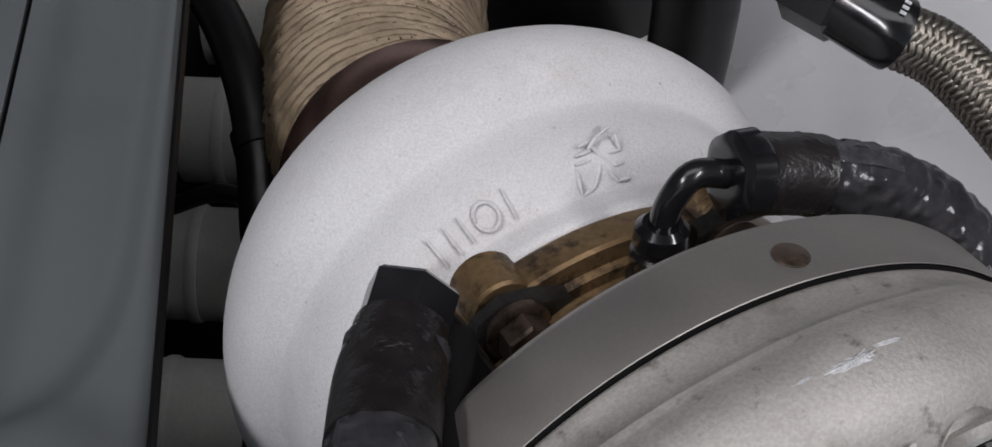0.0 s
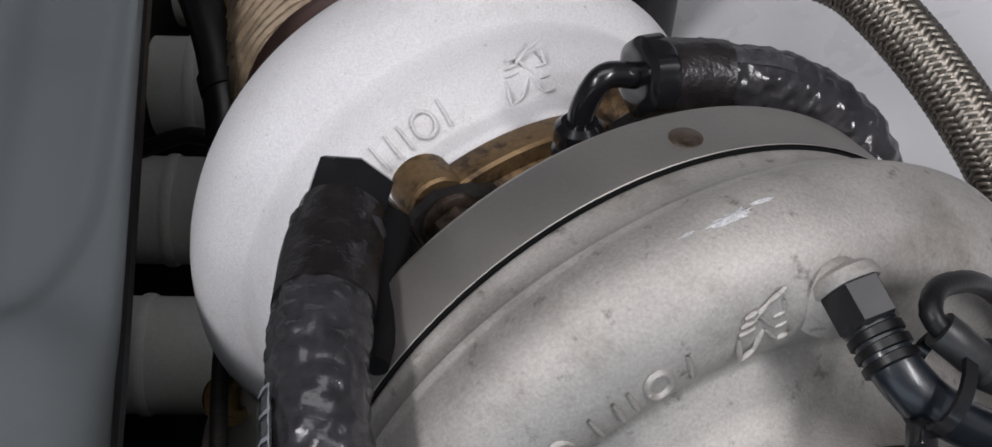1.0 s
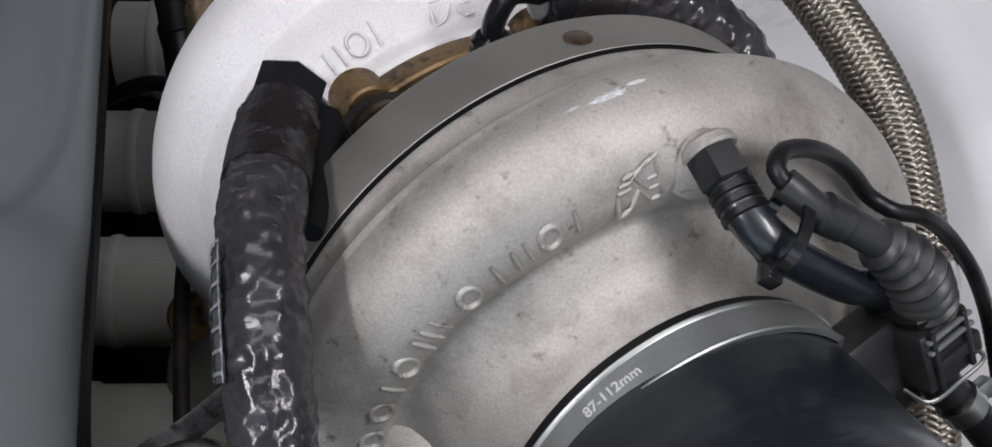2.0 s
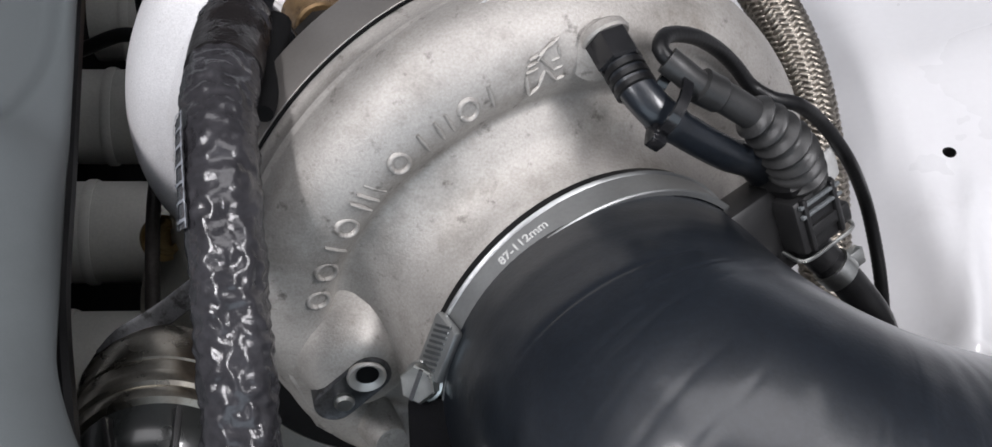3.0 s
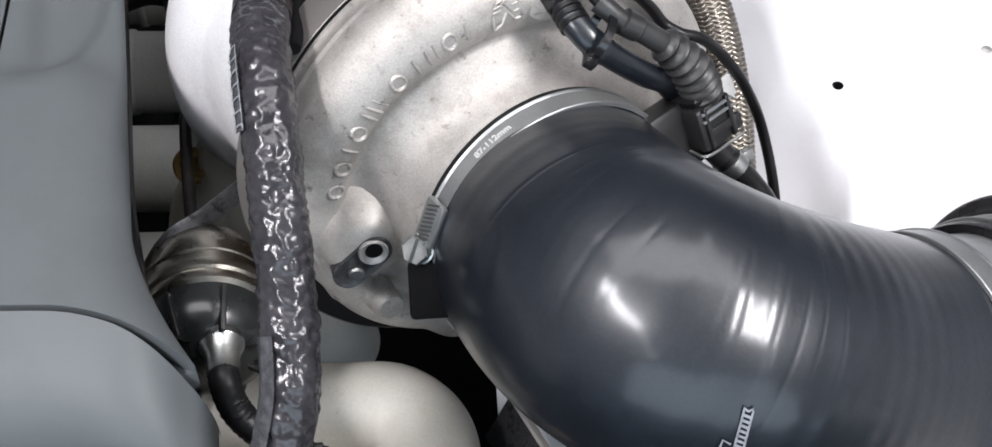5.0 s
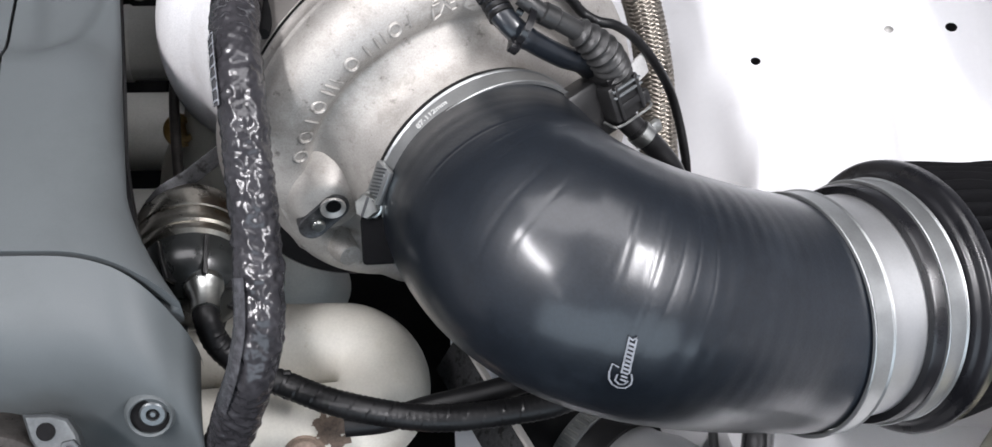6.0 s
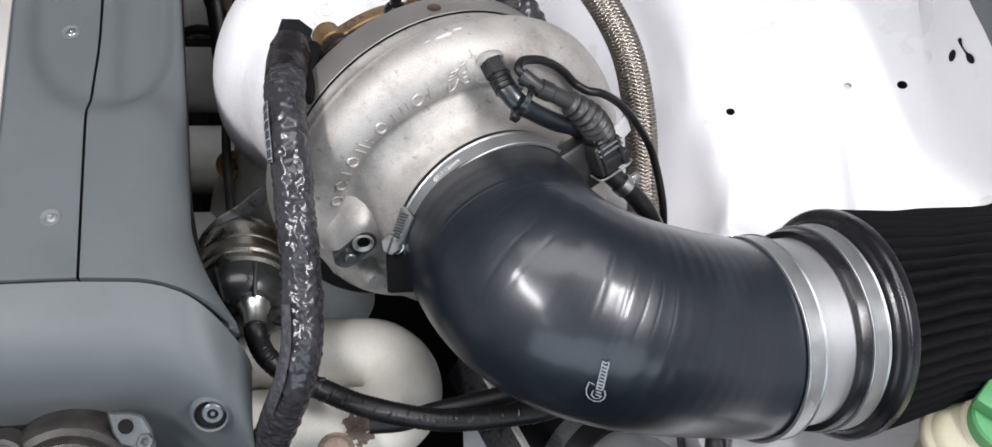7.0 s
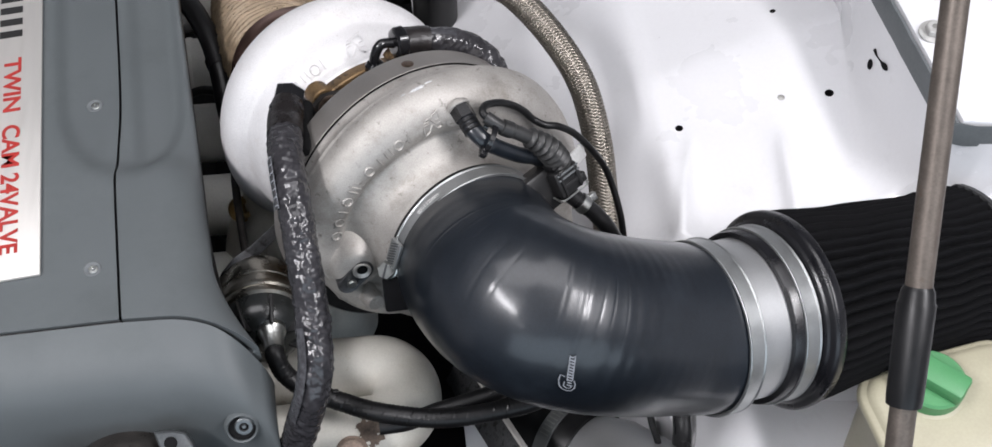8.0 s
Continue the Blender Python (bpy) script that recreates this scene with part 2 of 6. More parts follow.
def spline(pts, n):
    """n points evenly along a smooth curve through pts."""
    p = [Vector(q) for q in pts]
    p = [2 * p[0] - p[1]] + p + [2 * p[-1] - p[-2]]
    fine = []
    for i in range(1, len(p) - 2):
        for k in range(24):
            t = k / 24
            fine.append(0.5 * ((2 * p[i]) + (p[i + 1] - p[i - 1]) * t + (2 * p[i - 1] - 5 * p[i] + 4 * p[i + 1] - p[i + 2]) * t * t + (3 * p[i] - p[i - 1] - 3 * p[i + 1] + p[i + 2]) * t ** 3))
    fine.append(p[-2])
    length = [0.0]
    for q, r in zip(fine, fine[1:]):
        length.append(length[-1] + (r - q).length)
    out = []
    for k in range(n):
        want = length[-1] * k / (n - 1)
        i = min(max(int(np.searchsorted(length, want)), 1), len(fine) - 1)
        f = (want - length[i - 1]) / max(length[i] - length[i - 1], 1e-9)
        out.append(fine[i - 1].lerp(fine[i], f))
    return out, length[-1]


def frames(path, up=(0, 0, 1)):
    out, u = [], None
    for i, p in enumerate(path):
        a = (path[min(i + 1, len(path) - 1)] - path[max(i - 1, 0)]).normalized()
        if u is None:
            u = basis_of(a, up)[0]
        u = (u - a * u.dot(a)).normalized()
        out.append((p, u, u.cross(a), a))
    return out


def tube(pts, radius, n=48, seg=20, relief=None, cap=True, up=(0, 0, 1)):
    """radius: metres, or a function of the fraction along; relief(metres along, angle) adds to it."""
    path, length = spline(pts, n)
    rows = []
    for i, (p, u, v, a) in enumerate(frames(path, up)):
        f = i / (n - 1)
        r = radius(f) if callable(radius) else radius
        row = []
        for k in range(seg):
            ang = 2 * math.pi * k / seg
            rr = r + (relief(f * length, ang) if relief else 0)
            row.append(p + (math.cos(ang) * u + math.sin(ang) * v) * rr)
        rows.append(row)
    return skin(rows, True, cap, cap)


def block(centre, size, turn=None, bevel=0.001):
    bm = bmesh.new()
    bmesh.ops.create_cube(bm, size=1)
    bmesh.ops.scale(bm, vec=size, verts=bm.verts)
    if bevel:
        bmesh.ops.bevel(bm, geom=bm.edges[:], offset=bevel, segments=2, affect="EDGES", profile=0.5)
    m = Matrix.Translation(centre) @ (turn.to_4x4() if turn else Matrix())
    bmesh.ops.transform(bm, matrix=m, verts=bm.verts)
    return bm


def axes_matrix(x, y, z):
    return Matrix((x, y, z)).transposed()


def hexbar(origin, axis, length, across, bore=0.0, up=(0, 0, 1)):
    """A chamfered hexagonal bar; across: corner radius."""
    c = across * 0.10
    prof = [(0, across - c), (c, across), (length - c, across), (length, across - c)]
    if bore:
        prof += [(length, bore), (length - across * 0.6, bore)]
    return lathe(origin, axis, prof, 6, True, True, up)


def join(*bms):
    out = bmesh.new()
    for b in bms:
        me = bpy.data.meshes.new("tmp")
        b.to_mesh(me)
        b.free()
        out.from_mesh(me)
        bpy.data.meshes.remove(me)
    return out


def letters(text, size):
    """Flat outline mesh of a line of text, centred, one unit tall letters scaled to size."""
    cu = bpy.data.curves.new("text", "FONT")
    cu.body, cu.size, cu.align_x, cu.align_y, cu.extrude, cu.offset = text, size, "CENTER", "CENTER", size * 0.02, size * 0.022
    ob = new("text", cu)
    bpy.context.view_layer.update()
    me = bpy.data.meshes.new_from_object(ob.evaluated_get(bpy.context.evaluated_depsgraph_get()))
    bm = bmesh.new()
    bm.from_mesh(me)
    bpy.data.objects.remove(ob)
    bpy.data.meshes.remove(me)
    bpy.data.curves.remove(cu)
    return bm


def wobble(p, scale, seed=0.0):
    return noise.noise(Vector(p) * scale + Vector((seed, seed * 1.7, -seed)))


# ---- workshop shell ----
def slab(name, centre, size, material, label, category):
    return solo(name, block(centre, size, None, 0), material, label, category, kind="structure")


slab("floor", (0, 0, -0.05), (7.0, 7.4, 0.1), M_CONCRETE, "smooth grey concrete workshop floor", "floor")
slab("ceiling", (0, 0, 2.85), (7.0, 7.4, 0.1), M_PLASTER, "plain pale painted workshop ceiling", "ceiling")
slab("wall_north", (0, 3.65, 1.4), (7.0, 0.1, 2.8), M_PLASTER, "plain pale painted workshop wall", "wall")
for x0, x1, z0, z1 in ((-3.5, DOOR_X - DOOR_W / 2, 0, 2.8), (DOOR_X + DOOR_W / 2, 3.5, 0, 2.8), (DOOR_X - DOOR_W / 2, DOOR_X + DOOR_W / 2, DOOR_H, 2.8)):
    slab("wall_south", ((x0 + x1) / 2, -3.65, (z0 + z1) / 2), (x1 - x0, 0.1, z1 - z0), M_PLASTER, "plain pale painted workshop wall beside the open door", "wall")
slab("wall_east", (3.55, 0, 1.4), (0.1, 7.2, 2.8), M_PLASTER, "plain pale painted workshop wall", "wall")
slab("wall_west", (-3.55, 0, 1.4), (0.1, 7.2, 2.8), M_PLASTER, "plain pale painted workshop wall", "wall")
# housings over the lamps, the added fill panel included
for lx, ly, sx, sy, watts in LAMPS:
    t = thing("ceiling_light", (lx, ly, 2.7), "white workshop ceiling light, the widest an added fill panel", "light", "workshop ceiling lights")
    part("housing", block((lx, ly, 2.735), (sx + 0.06, sy + 0.06, 0.07), None, 0.004), M_PLASTER, t)

# ---- car body round the engine bay ----
def fender_z(x, y):
    """Height of the inner wing panel."""
    z = 0.6810 + 0.150 * max(0, x - 0.30)
    z -= 0.60 * max(0, 0.285 - x) ** 1.12
    drop = max(0, 0.115 - y) / 0.12
    z -= 0.16 * min(1, drop) ** 1.5
    for cx, cy, sx, sy, h in ((0.284, 0.150, 0.012, 0.055, 0.007), (0.372, 0.140, 0.010, 0.06, 0.006), (0.33, 0.29, 0.06, 0.035, 0.003), (0.425, 0.19, 0.02, 0.1, -0.003), (0.262, 0.235, 0.014, 0.020, 0.003)):
        z += h * math.exp(-((x - cx) / sx) ** 2 - ((y - cy) / sy) ** 2)
    # the panel falls away to the back
    # two pressed stiffening beads run down from the plateau
    for bx, slope, top, high in ((0.3023, 0.293, 0.214, 0.0042), (0.3760, 0.13, 0.204, 0.0034)):
        off = (x - bx - slope * (y - 0.208)) / 0.0046
        if abs(off) < 3.2:
            z += high * math.exp(-off * off) / (1 + math.exp((y - top) * 500))
    d = y - (0.285 + 0.24 * (x - 0.27))
    return z - 0.20 * (0.5 * (d + math.sqrt(d * d + 0.0001)))


def bulge(y):
    """The wing widens ahead of the strut tower, where the filter reaches into it."""
    t = max(0.0, min(1.0, (0.128 - y) / 0.030))
    return t * t * (3 - 2 * t)


def foot_x(y):
    """Where the side wall of the wing begins."""
    return 0.17 * bulge(y) + 0.4372 + 0.2 * (max(0.10, min(0.32, y)) - 0.238)


def seal_x(y):
    return 0.19 * bulge(y) + 0.4575 - 0.085 * (max(0.12, y) - 0.225)


def side_wall(y, f, out=0.0):
    """A place on the rounded side wall: f from its foot to the seal, out towards the bay."""
    x0, x1 = foot_x(y), seal_x(y)
    z0 = fender_z(x0, y)
    a = f * math.pi / 2
    n = Vector((-math.sin(a), 0, math.cos(a)))
    return Vector((x0 + (x1 - x0) * math.sin(a), y, z0 + (0.766 - z0) * (1 - math.cos(a)))) + n * out


HOLES = [(0.3002, 0.2335, 0.0032), (0.3850, 0.2435, 0.0030), (0.4233, 0.2400, 0.0037), (0.4031, 0.3411, 0.0026)]


def inner_wing():
    bm = bmesh.new()
    nx, ny = 110, 150
    vs = {}
    for i in range(nx + 1):
        for j in range(ny + 1):
            y = -0.30 + 1.02 * j / ny
            x = 0.10 + (foot_x(y) - 0.10) * i / nx
            vs[i, j] = bm.verts.new((x, y, fender_z(x, y)))
    for i in range(nx):
        for j in range(ny):
            if (vs[i, j].co.y < -0.045 and vs[i, j].co.x < 0.36) or vs[i, j].co.y < -0.20:
                continue
            bm.faces.new((vs[i, j], vs[i + 1, j], vs[i + 1, j + 1], vs[i, j + 1]))
    # real openings where the panel is drilled
    for hx, hy, hr in HOLES:
        near = [f for f in bm.faces if math.hypot(f.calc_center_median().x - hx, (f.calc_center_median().y - hy) * 0.55) < 0.0062]
        count = {}
        for f in near:
            for e in f.edges:
                count[e] = count.get(e, 0) + 1
        rim = [e for e, c in count.items() if c == 1]
        inner = [e for e, c in count.items() if c == 2]
        bmesh.ops.delete(bm, geom=near, context="FACES_ONLY")
        bmesh.ops.delete(bm, geom=inner, context="EDGES")
        ring = []
        for k in range(16):
            a = 2 * math.pi * k / 16
            x, y = hx + hr * math.cos(a), hy + hr * math.sin(a)
            ring.append(bm.verts.new((x, y, fender_z(x, y) - 0.0004)))
        circle = [bm.edges.new((ring[k], ring[(k + 1) % 16])) for k in range(16)]
        bmesh.ops.bridge_loops(bm, edges=rim + circle)
    # side wall rising to the seal
    prev = None
    for j in range(ny + 1):
        y = -0.30 + 1.02 * j / ny
        row = [vs[nx, j]] + [bm.verts.new(side_wall(y, k / 10)) for k in range(1, 11)]
        if prev:
            for a in range(10):
                bm.faces.new((prev[a], row[a], row[a + 1], prev[a + 1]))
        prev = row
    return bm


wing = solo("inner_wing", inner_wing(), M_WHITE, "glossy white painted inner wing panel with drilled holes", "car body", kind="structure", sharp=60)
for hx, hy, hr in HOLES:
    nrm = Vector((-(fender_z(hx + 0.002, hy) - fender_z(hx - 0.002, hy)) / 0.004, -(fender_z(hx, hy + 0.002) - fender_z(hx, hy - 0.002)) / 0.004, 1)).normalized()
    # near-black cup: the hole's inner shade is in its colour
    ob = part("drilled_hole", lathe(Vector((hx, hy, fender_z(hx, hy))) - nrm * 0.0006, -nrm, [(0, hr * 1.03), (0.0012, hr), (0.0022 if hr == 0.0030 else 0.007, hr * 0.95)], 20, False, True), M_BOLTP if hr == 0.0030 else M_DARK, wing, "hole closed by a painted plug" if hr == 0.0030 else "drilled hole, its dark inside painted near-black")
# flat near-black sheets on the uncut side wall paint the dark of openings
part("drilled_hole", skin([[side_wall(0.2420 + 0.0040 * math.cos(g) * q, 0.56 + 0.055 * math.sin(g) * q, 0.0005) for g in np.linspace(0, 2 * math.pi, 19)[:-1]] for q in (1.0, 0.05)], True, False, True), M_DARK, wing, "drilled hole, its dark inside painted near-black")
slot = [(0.2465, 0.705, 0.0018), (0.2445, 0.710, 0.0025), (0.2420, 0.703, 0.0018), (0.2390, 0.702, 0.0010), (0.2350, 0.712, 0.0009), (0.2315, 0.722, 0.0014), (0.2285, 0.730, 0.0032), (0.2250, 0.736, 0.0038), (0.2220, 0.742, 0.0024), (0.2205, 0.746, 0.0005)]
part("keyhole_slot", skin([[side_wall(y + w * 0.3, f - w * 10, 0.0006), side_wall(y - w * 0.3, f + w * 10, 0.0006)] for y, f, w in slot], False), M_DARK, wing, "flat near-black patch for the keyhole slot")


def wing_top():
    """Flat outer ledge with a rolled edge beside a dark gap."""
    prof = [(0.0045, 0.70), (0.0042, 0.780), (0.0060, 0.7865), (0.012, 0.7885), (0.08, 0.792), (0.14, 0.797), (0.20, 0.80), (0.29, 0.78), (0.34, 0.70), (0.34, 0.30)]
    rows = [[Vector((seal_x(y) + dx, y, z)) for dx, z in prof] for y in np.linspace(-0.55, 0.85, 160)]
    return skin(rows, False)


solo("wing_ledge", wing_top(), M_WHITE, "white painted outer wing ledge beside a grey seal", "car body", kind="structure", sharp=50)
seal_rows = [[Vector((seal_x(y) + dx, y, z + 0.0006 * wobble((0, y, 0), 60, 1.0))) for dx, z in ((0.0, 0.763), (-0.0008, 0.770), (-0.0004, 0.782), (0.0012, 0.7855), (0.0040, 0.7850), (0.0040, 0.763))] for y in np.linspace(-0.3, 0.72, 220)]
solo("wing_seal", skin(seal_rows, True, True, True), M_SEAL, "grey rubber seal strip along the wing edge", "seal", kind="structure")
# the bay's deep shade is put into the undertray's near-black colour
slab("bay_floor", (0.0, 0.2, 0.30), (1.6, 1.7, 0.03), M_DARK, "near-black engine bay undertray", "car body")
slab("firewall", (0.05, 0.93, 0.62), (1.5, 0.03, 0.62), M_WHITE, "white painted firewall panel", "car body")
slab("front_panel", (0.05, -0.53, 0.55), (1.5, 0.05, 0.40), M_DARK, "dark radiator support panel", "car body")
slab("far_wing", (-0.78, 0.2, 0.58), (0.05, 1.5, 0.5), M_WHITE, "white painted opposite wing panel", "car body")



def bonnet_sheet(y0, z0, thick):
    """The raised bonnet: hinged at the scuttle, its front edge high."""
    rows = []
    for f in np.linspace(0, 1, 24):
        y, z = y0 - 0.60 * f, z0 + 0.93 * f
        sag = 0.03 * math.sin(math.pi * f)
        under = [Vector((x, y - sag * 0.75, z - sag * 0.66 - 0.03 * ((x + 0.17) / 0.75) ** 2)) for x in np.linspace(-0.92, 0.58, 30)]
        over = [p + Vector((0, 0.75, 0.66)) * thick for p in under[::-1]]
        rows.append(under + over)
    return skin(rows, True, True, True)


solo("bonnet", bonnet_sheet(1.03, 0.99, 0.012), M_LINING, "raised bonnet with dark grey felt lining", "car body", kind="structure", sharp=50)

# wing bolt
t = thing("wing_bolt", (0.4775, 0.212, 0.788), "zinc wing bolt with washer on the white ledge", "bolt")
part("washer", lathe((0.4775, 0.212, 0.7875), (0, 0, 1), [(0, 0.0118), (0.0016, 0.0118), (0.002, 0.0108), (0.002, 0.0)], 28, True, False), M_BOLTP, t)
part("hex_head", hexbar((0.4775, 0.212, 0.7893), (0.05, 0, 1), 0.0050, 0.0078, 0.0038), M_BOLTP, t)

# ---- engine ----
# near-black block: the shade under the cover is in its colour
head = solo("cylinder_head", block((-0.2625, 0.33, 0.54), (0.255, 0.78, 0.36), None, 0.006), M_DARK, "near-black cylinder head under the grey cover", "engine", kind="structure")


def recess_x(y):
    """Middle line of the recess in the top covers."""
    return -0.1075 - 0.0769 * (y - 0.04)


def seam_x(y):
    """The joint between the top covers, which steps aside by the front screw."""
    aside = 0.5 + 0.5 * math.tanh((0.200 - y) / 0.030)
    return recess_x(y) - 0.0054 * aside


def edge_x(y):
    """Outer edge of the side cover."""
    base = -0.0575 - 0.105 * (y - 0.075)
    return base + 0.028 * max(0.0, min(1.0, (0.088 - y) / 0.076)) ** 1.6


def front_y(x):
    """Front joint of the top covers."""
    return 0.0425 - 0.05 * max(0, x + 0.115) - 6.5 * max(0, x + 0.085) ** 2


def panel_z(x, y):
    z = 0.7905
    ex = edge_x(y)
    d = ex - x
    z -= 0.0165 * math.exp(-max(d, 0) / 0.011)
    # one tongue-shaped recess across both covers, with a deeper trough beside the seam
    cx = recess_x(y)
    q = (abs(x - cx) / 0.047) ** 2.2 + (max(0.0, 0.238 - y) / 0.078) ** 2.2
    f = max(0.0, min(1.0, (1 - q) / 0.5))
    z -= 0.0085 * f * f * (3 - 2 * f)
    side = 1 / (1 + math.exp(-(x - cx - 0.011) / 0.0026))
    far = 1 / (1 + math.exp(max(-60.0, min(60.0, -(y - 0.176 + 14 * (x - cx - 0.028) ** 2) / 0.0034))))
    fall = 1 / (1 + math.exp(-(ex - 0.002 - x) / 0.003))
    z -= 0.0075 * side * far * fall
    return z


def top_panel(x_of, nx, ny, y1, drop_left, drop_right):
    """A cover panel over x from x_of(0, y) to x_of(1, y), with turned-down edges."""
    rows = []
    for j in range(ny + 1):
        f = j / ny
        row = []
        for i in range(nx + 1):
            g = i / nx
            y = y1
            x = x_of(g, y1)
            for _ in range(3):
                y = front_y(x) + 0.0012 + (y1 - front_y(x)) * f
                x = x_of(g, y)
            row.append(Vector((x, y, panel_z(x, y))))
        a, b = row[0], row[-1]
        left = [a + Vector((0.0006, 0, -0.0012)), a + Vector((0.0006, 0, -drop_left))][::-1]
        right = [b + Vector((0.0010, 0, -0.0030)), b + Vector((0.0004, 0, -0.0065)), b + Vector((-0.0040, 0, -0.0095)), b + Vector((-0.0140, 0, -drop_right))]
        if drop_right < 0.02:
            right = [b + Vector((-0.0006, 0, -0.0012)), b + Vector((-0.0006, 0, -drop_right))]
        rows.append(left + row + right)
    first = [p + Vector((0, -0.0002, -0.0015)) for p in rows[0]]
    low = [p + Vector((0, 0.0, -0.012)) for p in rows[0]]
    return skin([low, first] + rows, False)


plug_cover = thing("plug_cover", (-0.18, 0.2, 0.775), "satin grey metal spark plug cover on the engine top", "engine cover")
part("panel", top_panel(lambda g, y: -0.30 + (seam_x(y) - 0.0009 + 0.30) * g, 60, 90, 0.70, 0.03, 0.012), M_COVER, plug_cover, sharp=50)
part("seam_gasket", tube([Vector((seam_x(y), y, panel_z(seam_x(y), y) - 0.0042)) for y in np.linspace(front_y(seam_x(0.05)) + 0.004, 0.68, 40)], 0.0021, 120, 8), M_RUBBER, plug_cover, "black rubber gasket in the seam")
part("front_gasket", tube([Vector((x, front_y(x), panel_z(x, front_y(x)) - 0.0034)) for x in np.linspace(-0.30, seam_x(0.04), 24)], 0.0016, 60, 8), M_RUBBER, plug_cover, "black rubber gasket in the front joint")
cam_cover = thing("cam_cover", (-0.09, 0.2, 0.70), "satin grey painted cam cover flaring at the front", "engine cover")
part("panel", top_panel(lambda g, y: seam_x(y) + 0.0009 + (edge_x(y) - seam_x(y) - 0.0009) * g, 40, 110, 0.70, 0.012, 0.022), M_COVER, cam_cover, sharp=50)
part("gasket", tube([Vector((edge_x(y) - 0.004, y, 0.7500)) for y in np.linspace(0.70, 0.06, 12)], 0.0035, 60, 8), M_RUBBER, cam_cover, "black rubber cover gasket")


def cover_screw(x, y):
    z = panel_z(x, y)
    t = thing("cover_screw", (x, y, z), "small zinc socket screw sunk in the grey cover", "screw", "cover screws")
    part("recess", lathe((x, y, z + 0.0004), (0, 0, 1), [(0.0000, 0.0060), (0.0005, 0.0055), (0.0004, 0.0048), (0.0001, 0.0044)], 24, False, True), M_SEAL, t)
    part("screw_head", lathe((x + 0.0006, y - 0.0003, z - 0.0006), (0.12, -0.05, 1), [(0, 0.0031), (0.0014, 0.0031), (0.0020, 0.0025), (0.0020, 0.0015), (0.0010, 0.0014)], 20, True, True), M_ZINC, t, "bright zinc socket screw")


cover_screw(-0.1413, 0.2341)
cover_screw(-0.1329, 0.0844)


def badge():
    t = thing("badge_plate", (-0.19, 0.21, 0.79), "brushed metal badge plate with red lettering on the cover", "badge")
    x0, y0, y1, z = -0.166, 0.0835, 0.47, 0.7915
    rot = Matrix.Rotation(radians(3.9), 3, "Z")
    o = Vector((x0, y0, z))

    def at(dx, dy, dz=0.0):
        return o + rot @ Vector((dx, dy, 0)) + Vector((0, 0, dz))

    bm = block((0, 0, 0), (0.062, y1 - y0, 0.0028), None, 0.0008)
    bmesh.ops.transform(bm, matrix=Matrix.Translation(at(-0.031, (y1 - y0) / 2, 0.0008)) @ rot.to_4x4(), verts=bm.verts)
    part("plate", bm, M_BADGE, t)

    def word(text, y_mid, span, height, material, name):
        b = letters(text, 1.0)
        xs = [v.co.x for v in b.verts]
        ys = [v.co.y for v in b.verts]
        w, h = max(xs) - min(xs), max(ys) - min(ys)
        cx, cy = (max(xs) + min(xs)) / 2, (max(ys) + min(ys)) / 2
        for v in b.verts:
            tx, ty = (v.co.x - cx) / w * span, (v.co.y - cy) / h * height
            v.co = at(-0.0208 + ty, y_mid - y0 - tx, 0.0024 + (0.0003 if v.co.z > 0 else 0))
        part(name, b, material, t, "red enamel lettering")

    word("TWIN", 0.2545, 0.052, 0.0125, M_RED, "lettering")
    word("CAM", 0.1965, 0.038, 0.0125, M_RED, "lettering")
    word("24VALVE", 0.1375, 0.068, 0.0125, M_RED, "lettering")
    bars = [block((0, 0, 0), (0.0165, 0.0065, 0.0005), None, 0) for _ in range(6)]
    for i, b in enumerate(bars):
        bmesh.ops.transform(b, matrix=Matrix.Translation(at(-0.0225, 0.222 + i * 0.0125, 0.0026)) @ rot.to_4x4(), verts=b.verts)
        part("maker_mark", b, M_BLACKINK, t, "plain black bar of the maker's mark")


badge()


def front_cover():
    """Rounded timing cover that slopes down to the front."""
    prof = [(0.0, 0.0, 0), (-0.002, -0.0006, 0), (-0.010, -0.0034, 0), (-0.020, -0.0076, 0), (-0.029, -0.0128, 0), (-0.0355, -0.0188, 0), (-0.0402, -0.0265, 0), (-0.0440, -0.0370, 0), (-0.0470, -0.0500, 0), (-0.0500, -0.0700, 0), (-0.0535, -0.11, 0), (-0.0555, -0.20, 0)]
    xs = list(np.linspace(-0.32, -0.060, 40)) + [-0.060 + 0.036 * math.sin(a) for a in np.linspace(0.08, math.pi / 2, 18)]
    rows = []
    for k, x in enumerate(xs):
        q = max(0.0, (x + 0.060) / 0.036)
        fall = 0.040 * (1 - math.sqrt(max(0.0, 1 - q * q)))
        row = []
        for dy, dz, _ in prof:
            y = front_y(x) - 0.0012 + dy * (1 - 0.12 * q)
            z = panel_z(min(x, edge_x(front_y(x)) - 0.004), front_y(x)) - 0.0006 * (1 if q < 0.9 else 1) + dz - fall * max(0.0, 1 + dz / 0.2)
            hollow = math.exp(-((math.hypot((x + 0.125) / 0.060, (y + 0.050) / 0.042) - 1.0) / 0.07) ** 2)
            z -= 0.0025 * hollow
            row.append(Vector((x, y, z)))
        rows.append([row[0] + Vector((0, 0.0, -0.01))] + row)
    return skin(rows, False)


